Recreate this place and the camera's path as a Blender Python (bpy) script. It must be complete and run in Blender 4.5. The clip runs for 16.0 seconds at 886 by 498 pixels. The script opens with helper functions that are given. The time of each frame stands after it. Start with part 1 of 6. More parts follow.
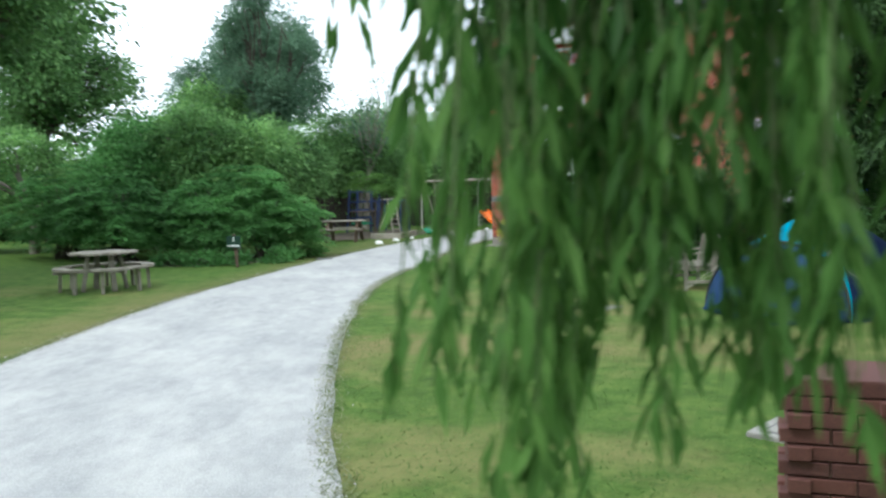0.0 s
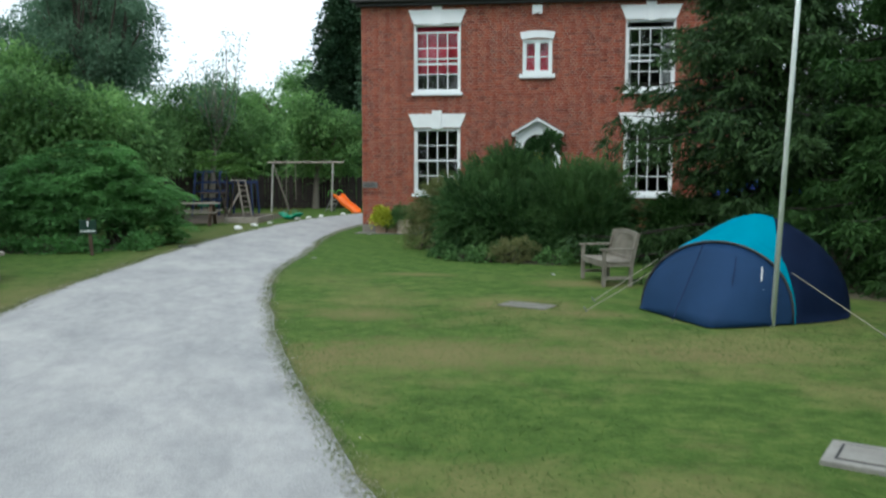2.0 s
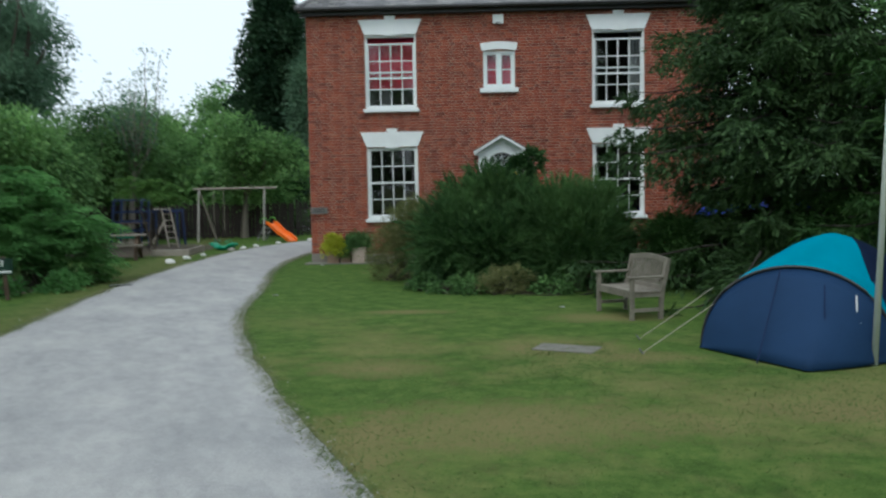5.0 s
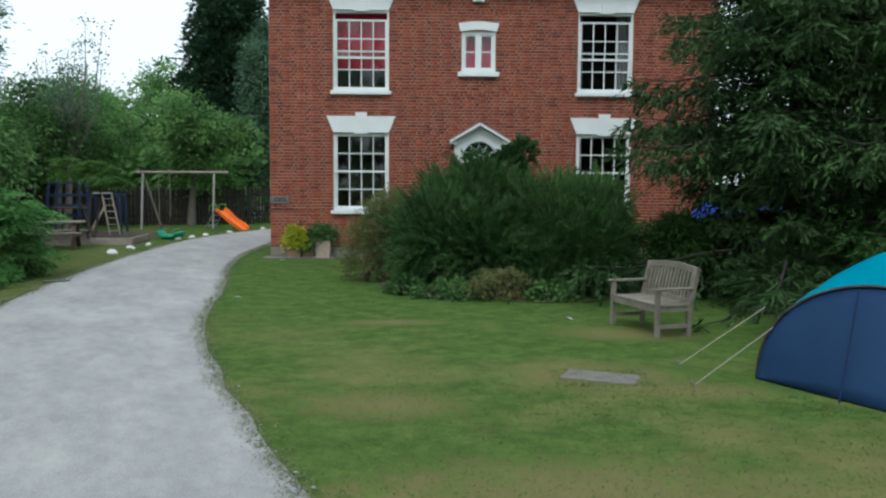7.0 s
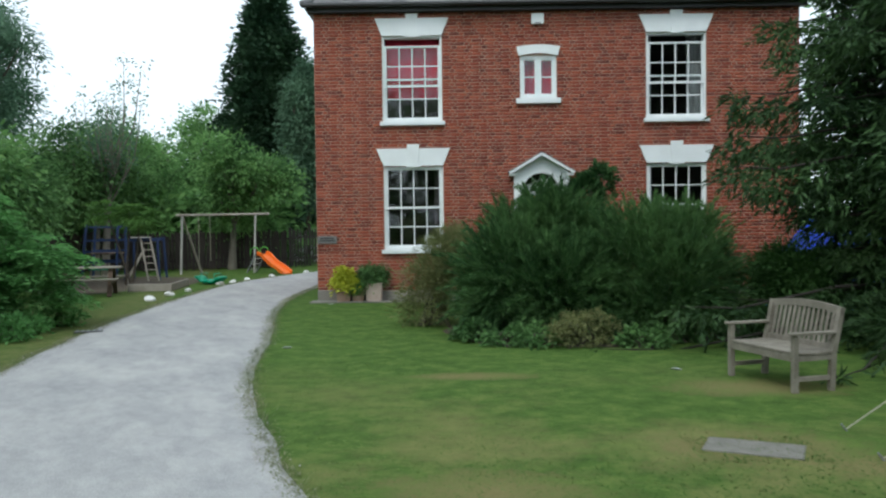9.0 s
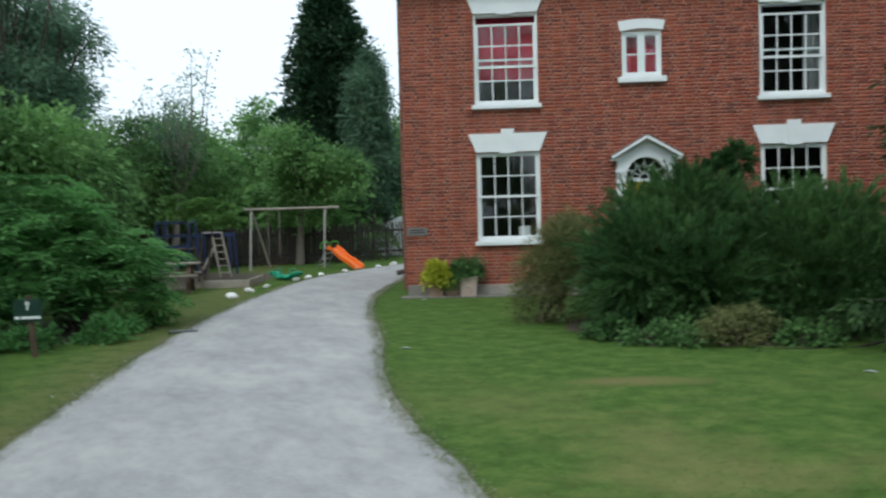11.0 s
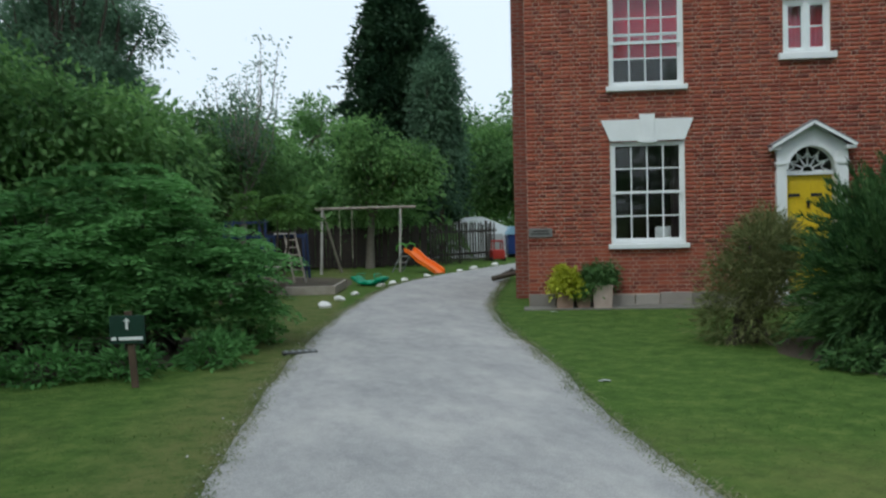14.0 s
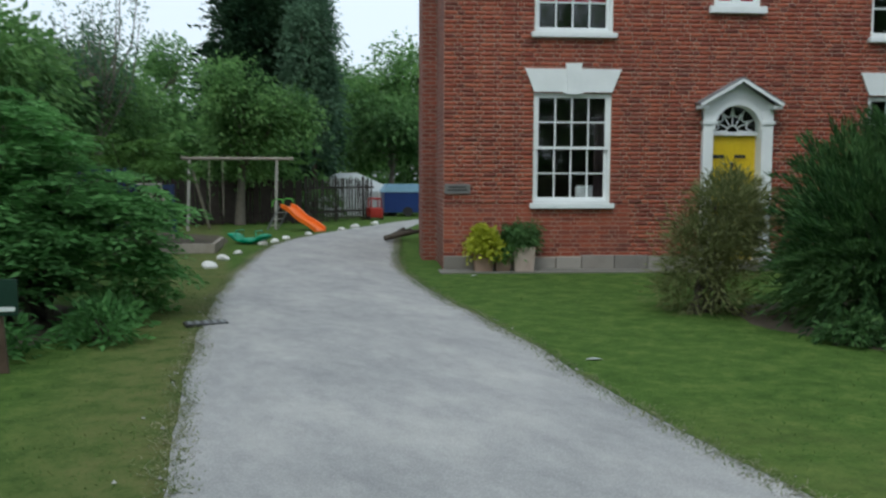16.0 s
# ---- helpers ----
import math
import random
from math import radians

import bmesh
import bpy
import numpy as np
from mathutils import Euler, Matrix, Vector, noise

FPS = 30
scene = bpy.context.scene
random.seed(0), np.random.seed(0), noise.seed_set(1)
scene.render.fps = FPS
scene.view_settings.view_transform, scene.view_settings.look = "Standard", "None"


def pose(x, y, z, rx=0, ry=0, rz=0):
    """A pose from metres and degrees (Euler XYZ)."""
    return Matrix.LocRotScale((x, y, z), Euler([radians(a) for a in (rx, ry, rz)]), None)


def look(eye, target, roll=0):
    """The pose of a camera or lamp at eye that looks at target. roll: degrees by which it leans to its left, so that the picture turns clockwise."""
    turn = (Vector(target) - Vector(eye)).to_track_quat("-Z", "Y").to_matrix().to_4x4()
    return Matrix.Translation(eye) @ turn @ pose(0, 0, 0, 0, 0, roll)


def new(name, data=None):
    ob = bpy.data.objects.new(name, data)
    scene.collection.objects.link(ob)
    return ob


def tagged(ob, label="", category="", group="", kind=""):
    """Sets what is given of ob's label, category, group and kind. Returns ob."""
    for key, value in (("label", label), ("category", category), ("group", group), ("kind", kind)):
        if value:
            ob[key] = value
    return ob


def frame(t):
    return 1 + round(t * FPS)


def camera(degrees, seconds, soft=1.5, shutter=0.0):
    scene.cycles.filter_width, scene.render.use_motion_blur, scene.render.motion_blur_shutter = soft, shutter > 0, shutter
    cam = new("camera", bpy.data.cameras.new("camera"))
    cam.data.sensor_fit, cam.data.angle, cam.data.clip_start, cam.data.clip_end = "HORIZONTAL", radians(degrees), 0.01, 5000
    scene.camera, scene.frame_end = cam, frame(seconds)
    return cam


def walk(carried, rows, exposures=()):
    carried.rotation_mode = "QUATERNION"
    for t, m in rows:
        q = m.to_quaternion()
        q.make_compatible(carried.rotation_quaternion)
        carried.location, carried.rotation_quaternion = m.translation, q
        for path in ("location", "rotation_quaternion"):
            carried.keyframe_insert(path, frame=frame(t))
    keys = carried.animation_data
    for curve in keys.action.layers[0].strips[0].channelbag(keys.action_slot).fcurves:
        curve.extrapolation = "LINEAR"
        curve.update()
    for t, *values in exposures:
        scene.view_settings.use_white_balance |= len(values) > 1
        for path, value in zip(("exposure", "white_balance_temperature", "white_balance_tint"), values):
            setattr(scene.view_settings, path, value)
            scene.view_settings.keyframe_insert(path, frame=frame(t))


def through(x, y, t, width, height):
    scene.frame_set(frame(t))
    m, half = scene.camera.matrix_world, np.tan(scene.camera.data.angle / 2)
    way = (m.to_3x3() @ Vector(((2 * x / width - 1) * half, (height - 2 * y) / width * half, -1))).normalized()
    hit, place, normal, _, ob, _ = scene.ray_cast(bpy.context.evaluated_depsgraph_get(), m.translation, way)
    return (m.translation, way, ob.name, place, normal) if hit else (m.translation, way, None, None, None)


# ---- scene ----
cam = camera(55.0, 16.0, soft=2.3, shutter=0.5)
PATH = [
    (0, (7.575, -24.798, 1.728), (6.881, -22.927, 1.588), -1.6),
    (0.5, (7.012, -24.79, 1.76), (6.486, -22.869, 1.574), -2.4),
    (1, (6.53, -24.762, 1.894), (6.23, -22.794, 1.706), -2.0),
    (1.5, (6.186, -24.515, 1.899), (5.916, -22.545, 1.677), 1.0),
    (2, (5.891, -24.289, 1.857), (5.606, -22.319, 1.669), 0.1),
    (2.5, (5.707, -23.933, 1.875), (5.429, -21.953, 1.843), 0.3),
    (3, (5.432, -23.7, 1.826), (5.082, -21.731, 1.769), 0.8),
    (3.5, (5.196, -23.266, 1.911), (4.98, -21.28, 1.829), -1.0),
    (4, (4.931, -22.99, 1.835), (4.67, -21.012, 1.701), 0.9),
    (4.5, (4.675, -22.641, 1.849), (4.506, -20.651, 1.742), -0.7),
    (5, (4.356, -22.452, 1.81), (4.279, -20.457, 1.677), -1.0),
    (5.2, (4.316, -22.186, 1.876), (4.279, -20.191, 1.728), 0.5),
    (7.3, (3.535, -20.614, 1.903), (3.594, -18.622, 1.734), 0.3),
    (7.5, (3.502, -20.448, 1.955), (3.468, -18.461, 1.729), 0.1),
    (8, (3.43, -20.032, 1.917), (3.416, -18.037, 1.774), 0.7),
    (8.2, (3.391, -19.91, 1.874), (3.377, -17.912, 1.766), -0.4),
    (10.3, (2.468, -18.118, 1.718), (2.41, -16.119, 1.699), -0.1),
    (10.5, (2.355, -18.066, 1.717), (2.303, -16.067, 1.747), 0.6),
    (11, (1.934, -18.138, 1.687), (1.806, -16.143, 1.611), -1.5),
    (11.5, (1.629, -17.775, 1.677), (1.408, -15.789, 1.61), -3.3),
    (12, (1.289, -17.406, 1.68), (1.068, -15.421, 1.566), -1.2),
    (12.5, (0.914, -17.007, 1.713), (0.735, -15.019, 1.591), -1.2),
    (13, (0.622, -16.733, 1.712), (0.332, -14.755, 1.648), 1.9),
    (13.5, (0.278, -16.276, 1.717), (0.031, -14.291, 1.716), -0.6),
    (14, (-0.015, -15.92, 1.669), (-0.213, -13.931, 1.6), -1.4),
    (14.5, (-0.395, -15.495, 1.656), (-0.427, -13.498, 1.549), -0.3),
    (15, (-0.678, -15.18, 1.635), (-0.603, -13.191, 1.441), -1.2),
    (15.5, (-0.896, -14.799, 1.612), (-0.829, -12.804, 1.49), 0.1),
    (16, (-1.141, -14.42, 1.568), (-0.985, -12.433, 1.401), 0.2),
]
EXPOSURE = [(t, stops, 5900, 4) for t, stops in [(0, 0.95), (0.5, 0.7), (1, 0.4), (1.5, 0.25), (2.5, 0.38), (3.5, 0.08), (5, -0.03), (7.3, 0.17), (8, 0.25), (10.5, 0.18), (12, -0.01), (14, -0.16), (16, -0.12)]]
walk(cam, [(t, look(eye, target, roll)) for t, eye, target, roll in PATH], EXPOSURE)

# ---- light ----
world = bpy.data.worlds.new("world")
scene.world = world
world.use_nodes = True
wt = world.node_tree
sky = wt.nodes.new("ShaderNodeTexSky")
sky.sky_type = "NISHITA"
sky.sun_disc = False
sky.sun_elevation, sky.sun_rotation = radians(52), radians(205)
sky.dust_density, sky.air_density = 6.0, 1.0
cloud = wt.nodes.new("ShaderNodeMixRGB")
cloud.inputs["Fac"].default_value = 0.8
cloud.inputs["Color2"].default_value = (8.6, 9.0, 9.35, 1)
wt.links.new(sky.outputs["Color"], cloud.inputs["Color1"])
wt.links.new(cloud.outputs["Color"], wt.nodes["Background"].inputs["Color"])
wt.nodes["Background"].inputs["Strength"].default_value = 0.135

sun = new("sun", bpy.data.lights.new("sun", "SUN"))
sun.data.energy, sun.data.angle, sun.data.color = 0.9, radians(25), (1.0, 0.97, 0.92)
sun.matrix_world = look((-10, -25, 40), (0, 0, 0))


# ---- materials ----
def node_mat(name):
    m = bpy.data.materials.new(name)
    m.use_nodes = True
    return m, m.node_tree, m.node_tree.nodes["Principled BSDF"]


def add(nt, kind, **values):
    n = nt.nodes.new(kind)
    for k, v in values.items():
        n.inputs[k].default_value = v
    return n


def ramp(nt, source, stops):
    r = nt.nodes.new("ShaderNodeValToRGB")
    while len(r.color_ramp.elements) < len(stops):
        r.color_ramp.elements.new(0.5)
    for e, (p, c) in zip(r.color_ramp.elements, stops):
        e.position, e.color = p, (*c, 1)
    nt.links.new(source, r.inputs["Fac"])
    return r.outputs["Color"]


def mix(nt, fac, a, b, mode="MIX"):
    m = nt.nodes.new("ShaderNodeMixRGB")
    m.blend_type = mode
    for v, s in ((fac, "Fac"), (a, "Color1"), (b, "Color2")):
        if isinstance(v, (int, float)):
            m.inputs[s].default_value = v
        elif isinstance(v, tuple):
            m.inputs[s].default_value = (*v, 1)
        else:
            nt.links.new(v, m.inputs[s])
    return m.outputs["Color"]


def coords(nt):
    g = nt.nodes.new("ShaderNodeNewGeometry")
    return g.outputs["Position"]


def noise_out(nt, vec, scale, detail=4.0, rough=0.55):
    n = add(nt, "ShaderNodeTexNoise", Scale=scale, Detail=detail, Roughness=rough)
    nt.links.new(vec, n.inputs["Vector"])
    return n.outputs["Fac"]


def bump(nt, bsdf, height, strength=0.3, distance=0.01):
    b = add(nt, "ShaderNodeBump", Strength=strength, Distance=distance)
    nt.links.new(height, b.inputs["Height"])
    nt.links.new(b.outputs["Normal"], bsdf.inputs["Normal"])


def plain(name, a, b, scale=6.0, fine=60.0, rough=0.7, metal=0.0, relief=0.2, dist=0.004, grain=0.25, gloss=0.5):
    """A surface that varies between two colours at a broad and a fine scale."""
    m, nt, p = node_mat(name)
    pos = coords(nt)
    big, small = noise_out(nt, pos, scale), noise_out(nt, pos, fine, 3.0)
    c = ramp(nt, big, [(0.3, a), (0.7, b)])
    c = mix(nt, grain, c, ramp(nt, small, [(0.3, tuple(v * 0.6 for v in a)), (0.7, tuple(min(1, v * 1.25) for v in b))]))
    nt.links.new(c, p.inputs["Base Color"])
    p.inputs["Roughness"].default_value, p.inputs["Metallic"].default_value = rough, metal
    p.inputs["Specular IOR Level"].default_value = gloss
    bump(nt, p, small, relief, dist)
    return m


def leaf_mat(name, dark, mid, light, through=0.42, rough=0.55):
    """Leaves: a colour for each leaf, light passing through."""
    m, nt, p = node_mat(name)
    g = nt.nodes.new("ShaderNodeNewGeometry")
    c = ramp(nt, g.outputs["Random Per Island"], [(0.0, dark), (0.55, mid), (1.0, light)])
    big = noise_out(nt, g.outputs["Position"], 0.7, 2.0)
    c = mix(nt, 0.55, c, ramp(nt, big, [(0.35, dark), (0.7, light)]))
    nt.links.new(c, p.inputs["Base Color"])
    p.inputs["Roughness"].default_value = rough
    p.inputs["Specular IOR Level"].default_value = 0.12
    t = nt.nodes.new("ShaderNodeBsdfTranslucent")
    nt.links.new(c, t.inputs["Color"])
    s = add(nt, "ShaderNodeMixShader", Fac=through)
    nt.links.new(p.outputs[0], s.inputs[1])
    nt.links.new(t.outputs[0], s.inputs[2])
    nt.links.new(s.outputs[0], nt.nodes["Material Output"].inputs["Surface"])
    return m


def per_piece(name, colours, rough=0.85, island=False, fine=90.0, relief=0.35, grime=(0.06, 0.04, 0.035)):
    """Bricks, slates and stones: a colour for each piece, grain and grime over it."""
    m, nt, p = node_mat(name)
    if island:
        r = nt.nodes.new("ShaderNodeNewGeometry").outputs["Random Per Island"]
    else:
        r = nt.nodes.new("ShaderNodeObjectInfo").outputs["Random"]
    pos = coords(nt)
    c = ramp(nt, r, [(i / (len(colours) - 1), k) for i, k in enumerate(colours)])
    small, big = noise_out(nt, pos, fine, 3.0), noise_out(nt, pos, 1.1, 5.0, 0.65)
    c = mix(nt, 0.3, c, ramp(nt, small, [(0.3, tuple(v * 0.5 for v in colours[0])), (0.75, tuple(min(1, v * 1.3) for v in colours[-1]))]))
    c = mix(nt, ramp(nt, big, [(0.5, (0, 0, 0)), (0.8, (0.45, 0.45, 0.45))]), c, grime)
    nt.links.new(c, p.inputs["Base Color"])
    p.inputs["Roughness"].default_value = rough
    bump(nt, p, small, relief, 0.004)
    return m


BRICKS = [(0.13, 0.032, 0.022), (0.24, 0.05, 0.027), (0.29, 0.062, 0.03), (0.35, 0.078, 0.036), (0.4, 0.105, 0.052), (0.25, 0.06, 0.038)]
SLATES = [(0.06, 0.06, 0.066), (0.1, 0.1, 0.108), (0.15, 0.147, 0.152), (0.27, 0.265, 0.25)]
M_brick = per_piece("brick_face", BRICKS)
# dark brown pier brick, its colour lowered further for the willow's shade
M_pierbrick = per_piece("shaded_dark_pier_brick", [(0.08, 0.03, 0.025), (0.12, 0.045, 0.036), (0.16, 0.06, 0.045)])
M_brick_all = per_piece("brick_faces", BRICKS, island=True)
M_slate = per_piece("slate", SLATES, rough=0.6, grime=(0.16, 0.16, 0.13))
M_slate_all = per_piece("slates", SLATES, rough=0.6, island=True, grime=(0.16, 0.16, 0.13))
M_stone = per_piece("plinth_stone", [(0.18, 0.168, 0.148), (0.4, 0.37, 0.325), (0.26, 0.23, 0.2)], relief=0.8)
M_mortar = plain("mortar", (0.36, 0.255, 0.19), (0.5, 0.37, 0.29), 3, 120, 0.95)
M_white = plain("white_paint", (0.76, 0.79, 0.79), (0.84, 0.87, 0.87), 2, 40, 0.5, relief=0.05, grain=0.06)
M_yellow = plain("yellow_paint", (0.62, 0.44, 0.01), (0.72, 0.52, 0.015), 3, 40, 0.4, relief=0.06)
M_black = plain("black_iron", (0.015, 0.015, 0.015), (0.03, 0.03, 0.03), 8, 90, 0.5)
# room plaster and floors: the unlit room's shade is put into the colour
M_room = plain("plaster_with_room_shade", (0.045, 0.04, 0.036), (0.07, 0.062, 0.055), 2, 30, 0.9)
M_red = plain("red_cloth", (0.6, 0.02, 0.06), (0.7, 0.03, 0.08), 5, 200, 0.9)
M_lace = plain("pale_cloth", (0.4, 0.42, 0.42), (0.52, 0.54, 0.54), 5, 200, 0.9)
M_teak = plain("weathered_teak", (0.135, 0.12, 0.092), (0.27, 0.245, 0.2), 5, 50, 0.85, relief=0.4)
M_oldwood = plain("weathered_pine", (0.24, 0.21, 0.17), (0.36, 0.33, 0.28), 5, 50, 0.9, relief=0.4)
M_palewood = plain("bleached_post_wood", (0.34, 0.33, 0.3), (0.46, 0.45, 0.41), 5, 50, 0.9, relief=0.4)
M_darkwood = plain("dark_fence_wood", (0.022, 0.018, 0.015), (0.05, 0.04, 0.033), 4, 60, 0.9)
M_brownwood = plain("brown_wood", (0.07, 0.045, 0.03), (0.13, 0.09, 0.06), 4, 60, 0.9)
M_bluepaint = plain("blue_paint", (0.01, 0.025, 0.075), (0.018, 0.04, 0.12), 5, 60, 0.6)
M_tarp = plain("blue_tarpaulin", (0.01, 0.05, 0.4), (0.02, 0.08, 0.55), 2, 30, 0.55)
M_trailer = plain("blue_van_paint", (0.01, 0.03, 0.13), (0.015, 0.045, 0.18), 2, 30, 0.4)
M_paleblue = plain("pale_blue_cloth", (0.2, 0.36, 0.5), (0.26, 0.44, 0.58), 2, 30, 0.6)
M_orange = plain("orange_plastic", (0.75, 0.13, 0.008), (0.85, 0.17, 0.012), 3, 30, 0.4, relief=0.03)
M_green = plain("green_plastic", (0.0, 0.2, 0.1), (0.005, 0.27, 0.14), 3, 30, 0.45, relief=0.03)
M_lime = plain("lime_plastic", (0.12, 0.42, 0.06), (0.16, 0.5, 0.08), 3, 30, 0.45, relief=0.03)
M_navy = plain("navy_nylon", (0.01, 0.032, 0.082), (0.014, 0.042, 0.105), 2, 150, 0.75, relief=0.1, gloss=0.15)
M_navy2 = plain("dark_navy_nylon", (0.008, 0.018, 0.055), (0.012, 0.026, 0.075), 2, 150, 0.75, relief=0.1, gloss=0.15)
M_cyan = plain("turquoise_nylon", (0.0, 0.38, 0.54), (0.005, 0.45, 0.62), 2, 150, 0.7, relief=0.1, gloss=0.2)
M_rope = plain("guy_rope", (0.3, 0.29, 0.22), (0.4, 0.38, 0.3), 20, 200, 0.8)
M_polepaint = plain("pale_pole_paint", (0.72, 0.77, 0.76), (0.8, 0.84, 0.83), 2, 40, 0.45, grain=0.08)
M_terra = plain("weathered_terracotta", (0.3, 0.19, 0.14), (0.42, 0.29, 0.23), 6, 60, 0.9)
M_terra2 = plain("pale_terracotta", (0.42, 0.32, 0.27), (0.52, 0.42, 0.36), 6, 60, 0.9)
M_rock = plain("whitewashed_stone", (0.6, 0.6, 0.57), (0.78, 0.78, 0.75), 6, 40, 0.85, relief=0.6, dist=0.01)
M_concrete = plain("old_concrete", (0.2, 0.19, 0.17), (0.3, 0.29, 0.26), 4, 70, 0.95, relief=0.5)
M_oldslab = plain("mossy_concrete", (0.12, 0.118, 0.098), (0.21, 0.2, 0.172), 7, 60, 0.95, relief=0.6, dist=0.01)
M_bark = plain("bark", (0.05, 0.04, 0.03), (0.1, 0.085, 0.065), 6, 40, 0.95, relief=0.8, dist=0.02)
# spruce bark: the shade under the boughs is put into a darker colour
M_shadebark = plain("shaded_bark", (0.018, 0.015, 0.012), (0.04, 0.033, 0.026), 6, 40, 0.95, relief=0.8, dist=0.02)
M_twig = plain("grey_twig", (0.13, 0.115, 0.09), (0.2, 0.18, 0.15), 6, 40, 0.95)
M_signgreen = plain("dark_green_sign", (0.004, 0.03, 0.018), (0.008, 0.045, 0.028), 5, 40, 0.5)
M_soil = plain("bare_soil", (0.05, 0.038, 0.026), (0.09, 0.07, 0.048), 3, 60, 1.0, relief=0.8, dist=0.01)
M_litter = plain("needle_litter_earth", (0.055, 0.052, 0.026), (0.1, 0.088, 0.045), 2, 60, 1.0, relief=0.8, dist=0.01)
M_plaque = plain("grey_plaque", (0.13, 0.125, 0.12), (0.19, 0.185, 0.175), 6, 60, 0.7)
M_redpaint = plain("red_plastic", (0.3, 0.02, 0.015), (0.38, 0.03, 0.02), 4, 30, 0.5)
M_lead = plain("lead_flashing", (0.16, 0.17, 0.18), (0.22, 0.23, 0.24), 4, 30, 0.6)

M_glass, nt, p = node_mat("window_glass")
p.inputs["Base Color"].default_value = (0.9, 0.95, 0.95, 1)
p.inputs["Roughness"].default_value = 0.02
p.inputs["Transmission Weight"].default_value = 1.0
p.inputs["IOR"].default_value = 1.45

L_sumac = leaf_mat("sumac_leaf", (0.036, 0.096, 0.029), (0.118, 0.304, 0.085), (0.203, 0.439, 0.135))
L_dark = leaf_mat("dark_leaf", (0.024, 0.06, 0.019), (0.126, 0.27, 0.086), (0.24, 0.42, 0.144))
L_mid = leaf_mat("hedge_leaf", (0.03, 0.073, 0.025), (0.153, 0.33, 0.1), (0.295, 0.507, 0.165))
L_blue = leaf_mat("grey_green_leaf", (0.045, 0.094, 0.056), (0.12, 0.217, 0.131), (0.185, 0.304, 0.185))
L_bright = leaf_mat("bright_leaf", (0.06, 0.14, 0.03), (0.1, 0.2, 0.045), (0.15, 0.28, 0.07))
L_yellow = leaf_mat("yellow_leaf", (0.26, 0.32, 0.025), (0.48, 0.52, 0.045), (0.62, 0.64, 0.08))
L_willow = leaf_mat("willow_leaf", (0.03, 0.09, 0.018), (0.075, 0.19, 0.036), (0.2, 0.36, 0.09), 0.45, 0.4)
L_needle = leaf_mat("spruce_needles", (0.01, 0.026, 0.011), (0.03, 0.068, 0.024), (0.085, 0.155, 0.05), 0.15)
L_needle2 = leaf_mat("green_needles", (0.02, 0.055, 0.014), (0.042, 0.1, 0.024), (0.075, 0.155, 0.04), 0.25)
L_cypress = leaf_mat("cypress_spray", (0.016, 0.042, 0.022), (0.032, 0.07, 0.034), (0.055, 0.105, 0.05), 0.15)
L_yew = leaf_mat("evergreen_shrub_leaf", (0.012, 0.04, 0.014), (0.045, 0.12, 0.036), (0.16, 0.29, 0.095), 0.25)
L_brown = leaf_mat("olive_brown_leaf", (0.103, 0.127, 0.046), (0.196, 0.224, 0.086), (0.299, 0.31, 0.138), 0.3)
L_grass = leaf_mat("grass_blade", (0.04, 0.1, 0.02), (0.075, 0.15, 0.033), (0.17, 0.21, 0.07), 0.3, 0.85)

L_edge = leaf_mat("edge_grass_blade", (0.09, 0.14, 0.045), (0.17, 0.19, 0.09), (0.32, 0.3, 0.2), 0.3, 0.85)

# mown lawn, worn and yellow in patches
M_lawn, nt, p = node_mat("lawn_turf")
pos = coords(nt)
worn = noise_out(nt, pos, 0.42, 6.0, 0.68)
mid_n = noise_out(nt, pos, 3.2, 8.0, 0.78)
fine_n = noise_out(nt, pos, 45.0, 4.0, 0.7)
c = ramp(nt, mid_n, [(0.36, (0.025, 0.056, 0.011)), (0.5, (0.06, 0.112, 0.022)), (0.66, (0.128, 0.172, 0.043))])
sep_l = nt.nodes.new("ShaderNodeSeparateXYZ")
nt.links.new(pos, sep_l.inputs[0])
far_l = nt.nodes.new("ShaderNodeMapRange")
far_l.inputs["From Min"].default_value, far_l.inputs["From Max"].default_value = -8.5, -13.0
nt.links.new(sep_l.outputs["Y"], far_l.inputs["Value"])
amount = mix(nt, 1.0, ramp(nt, worn, [(0.46, (0.03, 0.03, 0.03)), (0.62, (0.7, 0.7, 0.7))]), far_l.outputs[0], "MULTIPLY")
c = mix(nt, amount, c, (0.23, 0.185, 0.085))
line = nt.nodes.new("ShaderNodeMath")
line.operation = "MULTIPLY_ADD"
line.inputs[1].default_value = 0.19
nt.links.new(sep_l.outputs["Y"], line.inputs[0])
nt.links.new(sep_l.outputs["X"], line.inputs[2])
span = nt.nodes.new("ShaderNodeMapRange")
span.inputs["From Min"].default_value, span.inputs["From Max"].default_value = -5.3, -3.3
nt.links.new(line.outputs[0], span.inputs["Value"])
band = ramp(nt, span.outputs[0], [(0.0, (0, 0, 0)), (0.5, (0.9, 0.9, 0.9)), (0.8, (0.9, 0.9, 0.9)), (0.9, (0, 0, 0))])
band = mix(nt, 1.0, band, ramp(nt, mid_n, [(0.36, (0.15, 0.15, 0.15)), (0.6, (1, 1, 1))]), "MULTIPLY")
c = mix(nt, band, c, (0.15, 0.125, 0.06))
